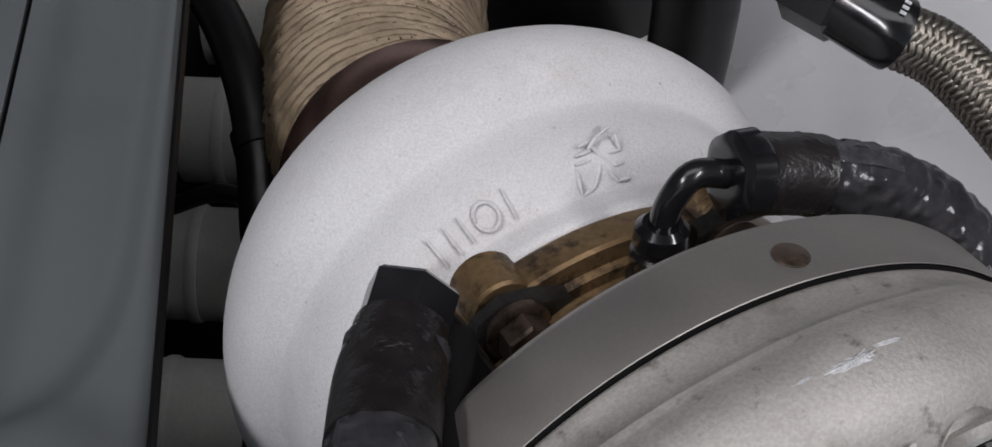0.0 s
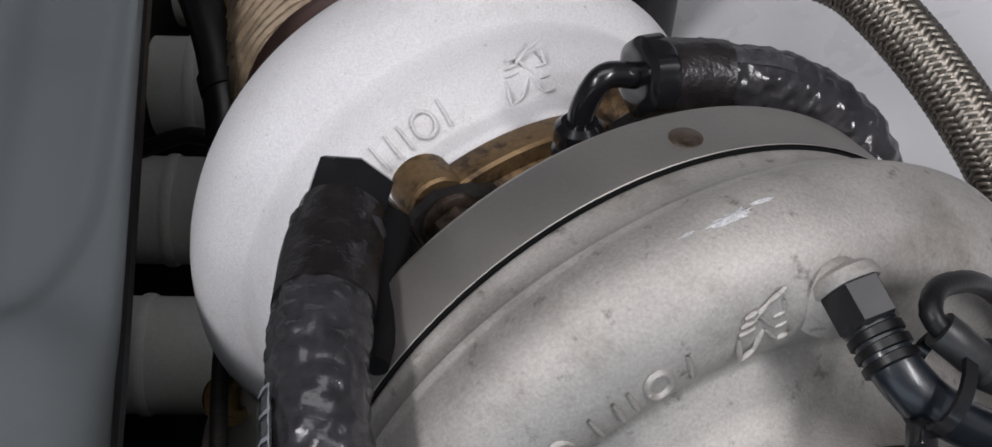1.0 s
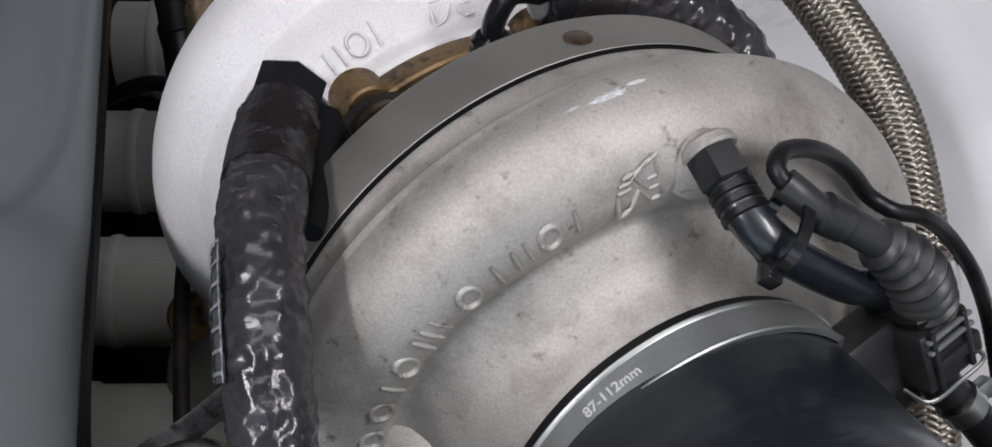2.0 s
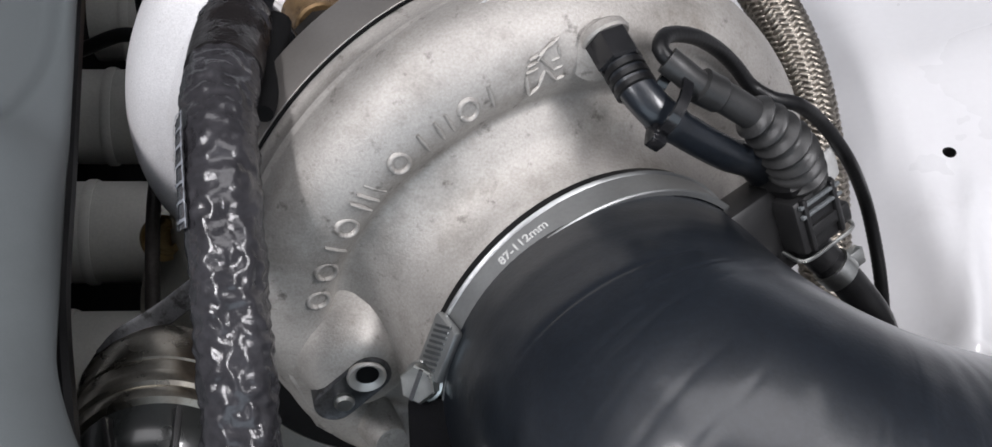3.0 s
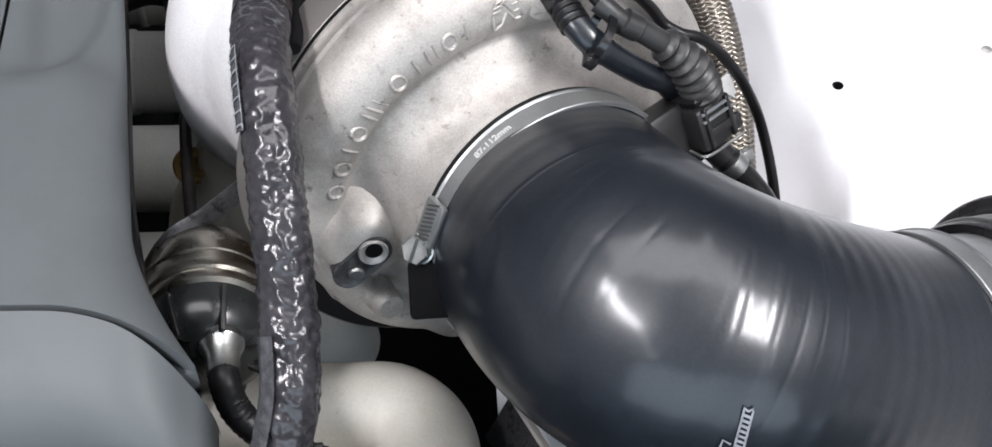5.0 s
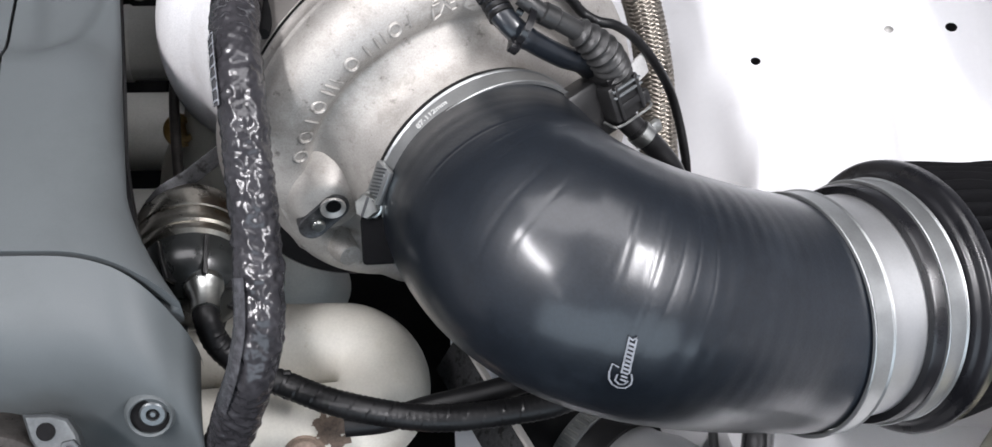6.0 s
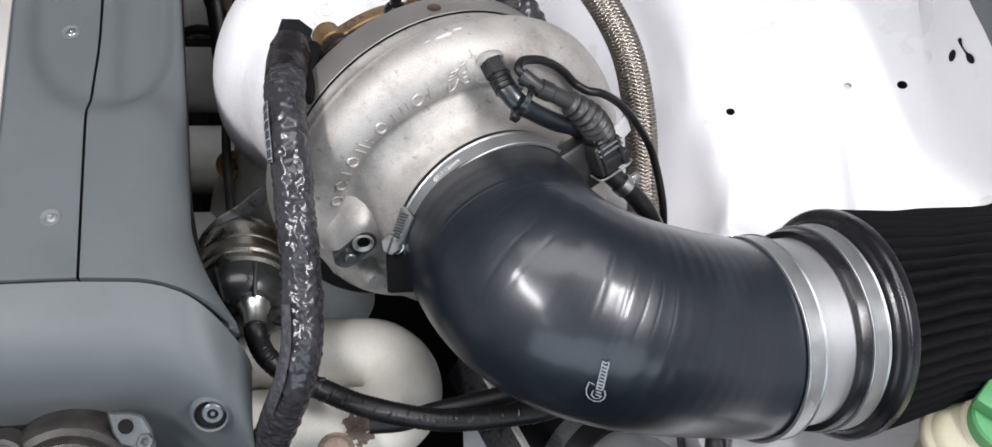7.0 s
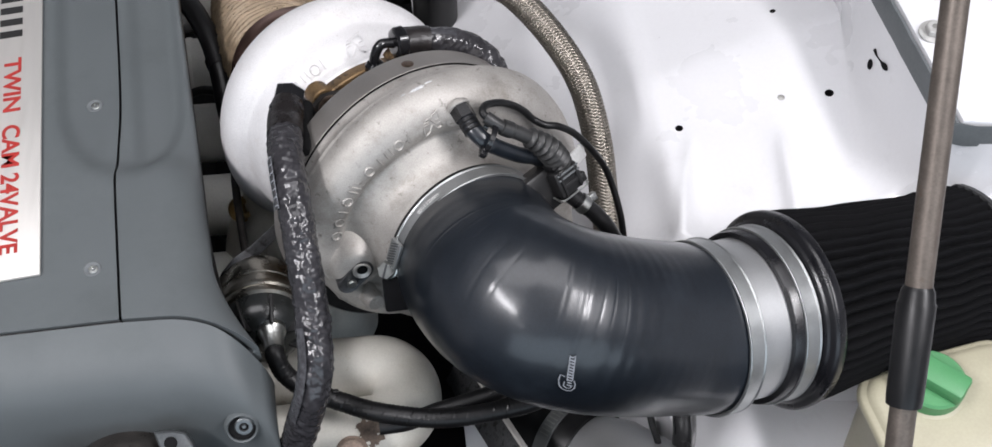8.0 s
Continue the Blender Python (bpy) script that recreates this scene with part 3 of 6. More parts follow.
timing_cover = thing("timing_cover", (-0.15, -0.02, 0.60), "satin grey rounded timing cover at the engine front", "engine cover")
part("shell", front_cover(), M_COVER, timing_cover, sharp=50)
n_bolt = Vector((0.07, -0.83, 0.55)).normalized()
p_bolt = Vector((-0.0459, -0.0112, 0.7361)) + n_bolt * 0.0100
part("recess_lip", lathe(p_bolt - n_bolt * 0.004, n_bolt, [(0, 0.0118), (0.0038, 0.0106), (0.0046, 0.0098), (0.0042, 0.0092), (0.0034, 0.0088)], 32, True, False), M_COVER, timing_cover)
# shade in the bolt recess painted as a near-black disc
part("bolt_recess", lathe(p_bolt - n_bolt * 0.0028, n_bolt, [(-0.001, 0.0091), (0.0002, 0.0091), (0.0002, 0)], 28, True, False), M_DARK, timing_cover, "near-black disc for the shade in the bolt recess")
part("cover_bolt", lathe(p_bolt - n_bolt * 0.0046 + Vector((0.0012, 0.0006, 0)), n_bolt, [(0, 0.0062), (0.0030, 0.0062), (0.0037, 0.0054), (0.0037, 0.0032), (0.0020, 0.0030), (0.0020, 0.0016), (0.0034, 0.0012), (0.0034, 0)], 24, True, False), M_CAP, timing_cover, "dull socket bolt in a recess")

# cam sensor at the very front
t = thing("cam_sensor", (-0.112, -0.045, 0.70), "dark cast round cam sensor on the timing cover", "engine part")
ax_s = Vector((0.05, -0.75, 0.66)).normalized()
c_s = Vector((-0.122, -0.047, 0.711))
part("flange", lathe(c_s, ax_s, [(-0.03, 0.043), (0.004, 0.043), (0.007, 0.041), (0.008, 0.037), (0.006, 0.034), (0.010, 0.033), (0.012, 0.028), (0.012, 0)], 56, True, False), M_DARKIRON, t, "dark oily cast flange")
e_n = Vector((0.10, -0.52, 0.85)).normalized()
e_x = Vector((0.78, -0.55, -0.3))
e_x = (e_x - e_n * e_x.dot(e_n)).normalized()
e_c = Vector((-0.0868, -0.0270, 0.7435))
lug = [e_c + e_x * (0.0135 if g % 2 == 0 else 0.0085) * math.cos(g * math.pi / 4) * 1.25 + e_n.cross(e_x) * 0.0098 * math.sin(g * math.pi / 4) for g in range(8)]
part("ear_plate", skin([[p - e_n * 0.012 for p in lug], lug, [p.lerp(e_c, 0.12) + e_n * 0.0012 for p in lug]], True, True, True), M_CAP, t, "worn pale steel ear plate")
# no opening: a near-black disc paints the slot's dark
part("ear_slot", lathe(e_c - e_x * 0.004 + e_n * 0.0013, e_n, [(0, 0.0042), (0.0003, 0.0042), (0.0003, 0)], 20, True, False), M_DARK, t, "flat near-black disc for the bolt slot's shade")
part("ear_stud", hexbar(e_c + e_x * 0.0095 + e_n * 0.001, e_n, 0.0050, 0.0048, 0.0024), M_CAP, t, "worn zinc stud nut")
for k, (dx, dz) in enumerate(((-0.034, 0.026),)):
    u_s, v_s, _ = basis_of(ax_s)
    c = c_s - u_s * dx + v_s * dz
    part("ear", lathe(c, ax_s, [(-0.006, 0.014), (0.010, 0.014), (0.012, 0.012), (0.012, 0.005), (0.004, 0.005)], 24, True, True), M_DARKIRON, t)
    part("ear_bolt", hexbar(c + ax_s * 0.006 - v_s * 0.002, ax_s, 0.008, 0.0045), M_ZINC, t, "worn zinc bolt")

# ---- turbocharger ----
TC = Vector((0.1131, 0.0869, 0.7699))
TA = Vector((0.44644, -0.86738, 0.21985)).normalized()
TU, TV, _ = basis_of(TA)


def tp(s, r, deg):
    """A place on the turbo: metres along its shaft, radius and angle (0 engine side, 90 up, 180 wing side)."""
    a = radians(deg)
    return TC + TA * s + (TU * math.cos(a) + TV * math.sin(a)) * r


def rad(deg):
    a = radians(deg)
    return TU * math.cos(a) + TV * math.sin(a)


def tan(deg):
    a = radians(deg)
    return -TU * math.sin(a) + TV * math.cos(a)


turbo = thing("turbocharger", tp(-0.1, 0.1, 270), "large turbocharger with white turbine and bare aluminium compressor housing", "turbocharger")

# turbine housing
hump = [(-0.1818 + 0.0568 * math.cos(p), 0.0366 + 0.0568 * math.sin(p)) for p in np.linspace(radians(93), radians(178), 16)]
TURB = [(-0.1650, 0.030), (-0.1650, 0.0705), (-0.1320, 0.0705), (-0.1308, 0.0718), (-0.1306, 0.0742), (-0.1316, 0.0752), (-0.1345, 0.0752), (-0.1400, 0.0740), (-0.1428, 0.0744), (-0.1440, 0.0758), (-0.1452, 0.0780), (-0.1475, 0.0803), (-0.1515, 0.0820), (-0.1570, 0.0829), (-0.1630, 0.0834), (-0.1680, 0.0838), (-0.1700, 0.0847), (-0.1712, 0.0870), (-0.1734, 0.0898), (-0.1760, 0.0916), (-0.1785, 0.0927)]


def turbine_profile(deg):
    """The scroll grows a little towards the flange underneath."""
    grow = 0.004 * (0.5 - 0.5 * math.cos(radians(deg - 60)))
    out = list(TURB)
    out += [(s - grow * 0.3, r + grow * max(0, min(1, (r - 0.04) / 0.03))) for s, r in hump]
    return out + [(-0.2390, 0.030)]


part("turbine_housing", lathe(TC, TA, turbine_profile, 128, False, True), M_TURBINE, turbo, "sandblasted white cast turbine housing", sharp=55)


def cast_stroke(pts, out, width, proud):
    """A soft raised line lying on a surface, as left by a casting pattern."""
    fine = spline(pts, max(4, 5 * len(pts)))[0] if len(pts) > 2 else [Vector(pts[0]), Vector(pts[0]).lerp(Vector(pts[1]), 0.5), Vector(pts[1])]
    rows = []
    for i, p in enumerate(fine):
        t_ = (fine[min(i + 1, len(fine) - 1)] - fine[max(i - 1, 0)]).normalized()
        side = out.cross(t_).normalized()
        end = 0.55 if i in (0, len(fine) - 1) else 1.0
        rows.append([p + side * width * a * end + out * (proud * h * end) for a, h in ((-0.62, -0.35), (-0.36, 0.75), (0.0, 1.0), (0.36, 0.75), (0.62, -0.35))])
    return skin(rows, False, False, False)


def cast_marks(pos, right, out, size, strokes, name, material, width=0.0011, proud=0.0008):
    """Plain raised strokes in the place of the maker's cast marks; strokes in fractions of size."""
    r = (right - out * right.dot(out)).normalized()
    up = out.cross(r)
    for line in strokes:
        part(name, cast_stroke([pos + (r * x + up * y) * size for x, y in line], out, width, proud), material, turbo, sharp=80)


RING = [[(0.36 * math.cos(g), 0.42 * math.sin(g)) for g in np.linspace(0, 2 * math.pi, 13)]]
STEM = [[(0.0, -0.48), (0.0, 0.48)]]
POSTS = [[(-0.24, -0.45), (-0.24, 0.45)], [(0.24, -0.45), (0.24, 0.45)]]
ZIG = [[(-0.55, 0.5), (-0.36, -0.5)], [(-0.1, 0.5), (0.08, -0.5)], [(0.36, 0.5), (0.50, -0.5)]]
EMBLEM = [[(-0.50, 0.40), (-0.28, 0.42)], [(-0.28, 0.42), (-0.02, 0.06)], [(-0.02, 0.06), (0.20, 0.42)], [(0.20, 0.42), (0.48, 0.54)], [(0.48, 0.54), (0.48, 0.04)], [(-0.48, 0.12), (-0.24, 0.14)], [(-0.24, 0.14), (0.12, -0.34)], [(-0.46, -0.12), (-0.22, -0.10)], [(-0.46, -0.12), (-0.44, -0.40)], [(-0.50, -0.62), (-0.10, -0.44)], [(-0.10, -0.44), (0.16, -0.24)], [(0.16, -0.06), (0.48, -0.02)], [(0.12, -0.22), (0.44, -0.17)], [(0.10, -0.38), (0.34, -0.32)]]
N_T = lambda d: (TA * 0.72 + rad(d) * 0.69).normalized()
for deg, kind, wide in ((63.4, STEM, 1.0), (68.6, POSTS, 1.0), (74.9, RING, 1.0), (79.8, STEM, 1.0)):
    cast_marks(tp(-0.1456, 0.0788, deg), -tan(deg), N_T(deg), 0.0092, kind, "cast_mark", M_TURBINE)
cast_marks(tp(-0.1470, 0.0797, 99.8), -tan(99.8), N_T(99.8), 0.0150, EMBLEM, "emblem_stroke", M_TURBINE)

# centre housing
part("centre_flange", lathe(TC, TA, [(-0.150, 0.03), (-0.150, 0.0700), (-0.1320, 0.0703), (-0.1312, 0.0735), (-0.1303, 0.0748), (-0.1290, 0.0756), (-0.1208, 0.0758), (-0.1198, 0.0750), (-0.1192, 0.0705), (-0.1170, 0.0698), (-0.1165, 0.0668), (-0.1138, 0.0664), (-0.1133, 0.0688), (-0.1112, 0.0688), (-0.1106, 0.0655), (-0.1075, 0.0650), (-0.1070, 0.0672), (-0.1040, 0.0670), (-0.1034, 0.0630), (-0.088, 0.062), (-0.088, 0.03)], 120, False, False), M_BRASS, turbo, "golden brown heat-tinted bearing housing")
for deg in (67.0, 118.0, 5, -40):
    # a lobe of the flange, the curved clamp plate over it and its bolt
    lobe = [tp(-0.1205, 0.0700 + 0.0125 * math.sin(g), deg + 7.6 * math.cos(g)) for g in np.linspace(0, 2 * math.pi, 33)[:-1]]
    part("boss", skin([[p - TA * 0.0130 for p in lobe], [p - TA * 0.0008 for p in lobe], [p.lerp(tp(-0.1200, 0.0700, deg), 0.06) for p in lobe], [p.lerp(tp(-0.1196, 0.0700, deg), 0.85) for p in lobe]], True, True, True), M_BRASS, turbo, "golden brown flange lobe")
    plate = []
    for a, h, d in ((-9.5, 0.0115, 0.0), (-5.0, 0.0150, 0.0), (1.0, 0.0155, 0.0), (6.0, 0.0110, 0.0004), (12.5, 0.0055, 0.0012), (16.0, 0.0010, 0.0022)):
        lo, hi = 0.0625, 0.0655 + h
        plate.append([tp(-0.1192 - d, lo, deg + a), tp(-0.1192 - d, hi, deg + a), tp(-0.1162 - d, hi - 0.0006, deg + a), tp(-0.1152 - d, hi - 0.0024, deg + a), tp(-0.1152 - d, lo, deg + a)])
    part("clamp_plate", skin(plate, True, True, True), M_DARKIRON, turbo, "oily dark clamp plate", sharp=30)
    part("clamp_bolt", join(lathe(tp(-0.1155, 0.0712, deg), TA, [(0, 0.0088), (0.0016, 0.0088), (0.0022, 0.0080), (0.0022, 0)], 24, True, False), hexbar(tp(-0.1135, 0.0712, deg), TA, 0.0064, 0.0070, 0, up=rad(deg))), M_BOLTB, turbo, "dark oily hexagon bolt")

# back plate band
part("band", lathe(TC, TA, [(-0.0895, 0.046), (-0.0875, 0.095), (-0.0845, 0.1015), (-0.0826, 0.1030), (-0.0815, 0.1036), (-0.0631, 0.1036), (-0.0629, 0.1034)], 160, False, False), M_BAND, turbo, "smooth machined steel band")
# black joint line, plus a disc face painted near-black in place of shade
part("back_plate", lathe(TC, TA, [(-0.0633, 0.1029), (-0.0628, 0.1029), (-0.0626, 0.0990), (-0.0606, 0.0985), (-0.0610, 0.050)], 120, False, False), M_DARK, turbo, "black joint and back plate face, shade put into its colour")
part("band_pin", lathe(tp(-0.0711, 0.1030, 100.2), rad(100.2), [(0, 0.0042), (0.0008, 0.0042), (0.0010, 0.0039), (0.0010, 0)], 24, True, False), M_BOLTB, turbo, "small rusty brown pin")
part("band_pin", lathe(tp(-0.0720, 0.1030, 41), rad(41), [(0, 0.0032), (0.0010, 0.0032), (0.0013, 0.0028), (0.0013, 0)], 24, True, False), M_BOLTB, turbo, "small rusty brown pin")


def lerp_at(x, table):
    for (x0, y0), (x1, y1) in zip(table, table[1:]):
        if x <= x1:
            f = (x - x0) / (x1 - x0)
            f = f * f * (3 - 2 * f)
            return y0 + (y1 - y0) * f
    return table[-1][1]


def flow_at(x, table):
    """A smooth curve through the rows of a table."""
    for i in range(len(table) - 1):
        (x0, y0), (x1, y1) = table[i], table[i + 1]
        if x <= x1:
            xa, ya = table[max(i - 1, 0)]
            xb, yb = table[min(i + 2, len(table) - 1)]
            w, f = x1 - x0, (x - x0) / (x1 - x0)
            m0, m1 = (y1 - ya) / (x1 - xa) * w, (yb - y0) / (xb - x0) * w
            return y0 * (2 * f ** 3 - 3 * f * f + 1) + m0 * (f ** 3 - 2 * f * f + f) + y1 * (3 * f * f - 2 * f ** 3) + m1 * (f ** 3 - f * f)
    return table[-1][1]


# the scroll by angle: how far its front face reaches, the face's radius, the crown's place and radius
FACE_S = [(-90, -0.0365), (-30, -0.0365), (12, -0.0362), (24, -0.0345), (40, -0.0297), (55, -0.0255), (70, -0.0222), (90, -0.0203), (112, -0.0180), (140, -0.0145), (165, -0.0118), (230, -0.0120), (250, -0.0240), (270, -0.0365)]
FACE_R = [(-90, 0.0790), (0, 0.0790), (24, 0.0800), (40, 0.0832), (55, 0.0860), (90, 0.0880), (150, 0.0885), (230, 0.0885), (270, 0.0790)]
TOP_S = [(-90, -0.0480), (19, -0.0480), (48, -0.0450), (90, -0.0405), (140, -0.0430), (230, -0.0450), (270, -0.0480)]
TOP_R = [(-90, 0.1005), (19, 0.1008), (48, 0.1030), (70, 0.1062), (90, 0.1090), (112, 0.1105), (140, 0.1130), (170, 0.1150), (230, 0.1170), (270, 0.1005)]
WELL_R = [(-90, 0.0690), (12, 0.0695), (24, 0.0712), (45, 0.0735), (70, 0.0748), (112, 0.0748), (230, 0.0748), (270, 0.0690)]
T_S = -0.046


def scroll(deg):
    d = deg if deg < 270 else deg - 360
    return [flow_at(d, table) for table in (FACE_S, FACE_R, TOP_S, TOP_R, WELL_R)]


def on_scroll(deg, psi, lift=0.0):
    """A place on the scroll and its outward normal; psi: 0 on the front face, 90 on the crown."""
    fs, fr, ts, tr, _ = scroll(deg)
    p = radians(psi)
    n = (TA * math.cos(p) / (fs - ts) + rad(deg) * math.sin(p) / (tr - fr)).normalized()
    return tp(ts + (fs - ts) * math.cos(p), fr + (tr - fr) * math.sin(p), deg) + n * lift, n


def compressor_profile(deg):
    fs, fr, ts, tr, wr = scroll(deg)
    d = deg if deg < 270 else deg - 360
    ws = fs - 0.0052
    out = [(0.0035, 0.040), (0.0040, 0.0535), (0.0030, 0.0556), (-0.0010, 0.0566), (-0.0050, 0.0580)]
    # the neck flares into the groove below the scroll
    for k in range(1, 8):
        f = k / 7
        out.append((-0.0050 + (ws + 0.0026 + 0.0050) * f, 0.0580 + (wr - 0.0036 - 0.0580) * (0.22 * f + 0.78 * f ** 4)))
    out += [(ws + 0.0009, wr - 0.0016), (ws, wr), (ws + 0.0003, wr + 0.0014)]
    for k in range(1, 7):
        f = k / 7
        out.append((ws + 0.0003 + (fs - ws - 0.0003) * math.sin(f * math.pi / 2) ** 0.9, wr + 0.0014 + (fr - wr - 0.0014) * f))
    for k in range(15):
        p = math.pi / 2 * k / 14
        out.append((ts + (fs - ts) * math.cos(p), fr + (tr - fr) * math.sin(p)))
    # shoulder behind the crown, with the casting's parting line
    cs, cr = ts - 0.0085, 0.1024 + (tr - 0.1024) * 0.50
    fade = lerp_at(d, [(-91, 0.0), (20, 0.0), (50, 1.0), (118, 1.0), (135, 0.0), (271, 0.0)])
    for k in range(1, 5):
        f = k / 5
        out.append((ts + (cs - ts) * f, tr + (cr - tr) * (0.35 * f + 0.65 * f * f)))
    out += [(cs + 0.0006, cr + 0.0009 * fade), (cs, cr + 0.0007 * fade), (cs - 0.0007, cr - 0.0004 * fade)]
    for k in range(1, 6):
        f = k / 5
        out.append((cs - 0.0007 + (-0.0612 - cs + 0.0007) * f, cr + (0.1026 - cr) * f - 0.0008 * fade * math.sin(math.pi * f) - 0.0004 * fade * (1 - f)))
    out += [(-0.0620, 0.1024), (-0.0626, 0.1017), (-0.0628, 0.0960), (-0.0628, 0.040)]
    narrow = lerp_at(d, [(-91, 0.0), (-74, 0.0), (-58, 1.0), (-8, 1.0), (22, 0.0), (271, 0.0)])
    return [(s, r if r < 0.078 else 0.078 + (r - 0.078) * (1 - 0.42 * narrow)) for s, r in out]


part("compressor_housing", lathe(TC, TA, compressor_profile, 220, False, False), M_CAST, turbo, "bare cast aluminium compressor housing with scroll", sharp=60)
# outlet of the scroll, leading down beside the inlet
part("compressor_outlet", tube([tp(T_S, 0.084, 205), tp(T_S, 0.098, 222), tp(T_S + 0.004, 0.135, 238), tp(T_S + 0.008, 0.20, 248)], lambda f: 0.034 + 0.001 * f, 24, 40), M_CAST, turbo, "cast aluminium scroll outlet")


for deg, kind in ((21, RING), (29.5, RING), (36, STEM), (42, RING), (50, ZIG), (59.5, RING), (65.5, STEM), (70.5, POSTS), (76, RING), (81, STEM)):
    cast_marks(*(lambda q: (q[0], -tan(deg), q[1]))(on_scroll(deg, 2)), 0.0080, kind, "cast_mark", M_CAST, 0.0015, 0.0009)
cast_marks(*(lambda q: (q[0], -tan(91), q[1]))(on_scroll(92.5, 6)), 0.0126, EMBLEM, "emblem_stroke", M_CAST, 0.0012, 0.0008)



def scuff(deg0, psi0, wide, tall, seed):
    """A bright scraped lump lying on the scroll."""
    rows = []
    for q in (0.05, 0.3, 0.55, 0.8, 1.0):
        row = []
        for k in range(40):
            g = 2 * math.pi * k / 40
            edge = 1 + 0.45 * wobble((math.cos(g) * 1.6, math.sin(g) * 1.6, seed), 1.0) + 0.25 * wobble((math.cos(g) * 4, math.sin(g) * 4, seed), 1.0)
            deg, p = deg0 + wide * q * edge * math.cos(g), radians(psi0 + tall * q * edge * math.sin(g))
            lift = 0.0009 * (1 - q) + 0.0005 * wobble((deg * 2, p * 60, seed), 1.0) - 0.0001
            row.append(on_scroll(deg, math.degrees(p), lift)[0])
        rows.append(row)
    part("scuff", skin(rows, True, True, False), M_SCUFF, turbo, "bright scraped patch")


scuff(93.4, 77, 3.2, 3.6, 1.0)
scuff(98.0, 80, 1.8, 1.5, 3.0)
scuff(88.0, 79, 1.2, 1.0, 6.0)



# speed sensor boss with its dark pocket, and the stub beside it
bs = tp(-0.034, 0.0745, 0) + Vector((0.0055, 0.0012, 0.0008))
b_ax = (TA + rad(4) * 0.35).normalized()
part("sensor_boss", lathe(bs, b_ax, [(-0.022, 0.034), (-0.012, 0.0262), (-0.004, 0.0212), (0.0030, 0.0172), (0.0066, 0.0142), (0.0082, 0.0112), (0.0086, 0.0)], 48, True, False), M_CAST, turbo)


def on_boss(u, v, h):
    p = bs + TU * u + TV * v
    return p - b_ax * (p - bs).dot(b_ax) + b_ax * h


def pocket_ring(grow, h):
    """A long rounded outline over the boss."""
    a, b = Vector((0.0096, -0.0090)), Vector((-0.0042, 0.0004))
    e = (a - b).normalized()
    q = Vector((-e.y, e.x))
    r = 0.0068 + grow
    pts = [a + e * (math.cos(g) * r) + q * (math.sin(g) * r) for g in np.linspace(-math.pi / 2, math.pi / 2, 12)]
    pts += [b + e * (math.cos(g) * r) + q * (math.sin(g) * r) for g in np.linspace(math.pi / 2, 3 * math.pi / 2, 12)]
    return [on_boss(p.x, p.y, h) for p in pts]


part("sensor_pocket", skin([pocket_ring(0.0010, 0.0), pocket_ring(0.0006, 0.0090), pocket_ring(0.0, 0.0096), pocket_ring(-0.0006, 0.0092)], True, True, True), M_GUN, turbo, "oily dark machined pocket")
part("pocket_ring", lathe(on_boss(-0.0030, 0.0008, 0.0090), b_ax, [(0, 0.0064), (0.0010, 0.0064), (0.0016, 0.0058), (0.0004, 0.0040), (0.0, 0.0030)], 28, True, True), M_BADGE, turbo, "bright countersunk hole")
# the bore's inner shade is a near-black disc on top
part("pocket_bore", lathe(on_boss(-0.0036, 0.0016, 0.0092), b_ax, [(0, 0.0036), (0.0008, 0.0036), (0.0008, 0)], 20, True, False), M_DARK, turbo, "flat near-black disc for the bore's shade")
part("pocket_bolt", lathe(on_boss(0.0064, -0.0080, 0.0090), b_ax, [(0, 0.0034), (0.0016, 0.0034), (0.0026, 0.0026), (0.0026, 0)], 20, True, False), M_ZINC, turbo, "bright round bolt")
part("cast_stub", lathe(tp(-0.060, 0.079, -29) + Vector((0.0035, 0.0008, 0.0)), (TA + TV * 0.05).normalized(), [(0, 0.0105), (0.020, 0.0078), (0.0320, 0.0066), (0.0335, 0.0056), (0.034, 0)], 28, True, False), M_CAST, turbo)
part("boss_web", block(tp(-0.048, 0.078, -12), (0.024, 0.044, 0.018), axes_matrix(rad(-12), tan(-12), -TA), 0.006), M_CAST, turbo)

# boost nipple
n_up = (TA * 0.75 + rad(98.3) * 0.66).normalized()
np0 = Vector((0.1165, 0.1324, 0.8558)) + n_up * 0.002
np_ax = (Vector((0.1250, 0.1125, 0.8530)) - np0).normalized()
n_h = 0.0
while n_h < 0.02:
    nq = np0 - n_up * n_h - TC
    ns, nr = nq.dot(TA), (nq - TA * nq.dot(TA)).length
    fs, fr, ts, tr, _ = scroll(100)
    if ((ns - ts) / (fs - ts)) ** 2 + ((nr - fr) / (tr - fr)) ** 2 < 1:
        break
    n_h += 0.0005
part("nipple_boss", lathe(np0 - n_up * n_h, n_up, [(-0.005, 0.0110), (-0.0014, 0.0090), (n_h * 0.35, 0.0074), (n_h * 0.7, 0.0064), (n_h * 0.9, 0.0056), (n_h, 0.0046), (n_h, 0)], 36, True, False), M_CAST, turbo, "cast boss under the nipple", sharp=70)
part("nipple_seat", lathe(np0, np_ax, [(-0.0034, 0.0060), (-0.0022, 0.0074), (0.0000, 0.0078), (0.0008, 0.0072), (0.0008, 0)], 32, True, False), M_CAST, turbo, "bright machined nipple seat")
part("nipple_nut", hexbar(np0 + np_ax * 0.0004, np_ax, 0.0100, 0.0074), M_GLOSSBLK, turbo, "black hexagon nut")

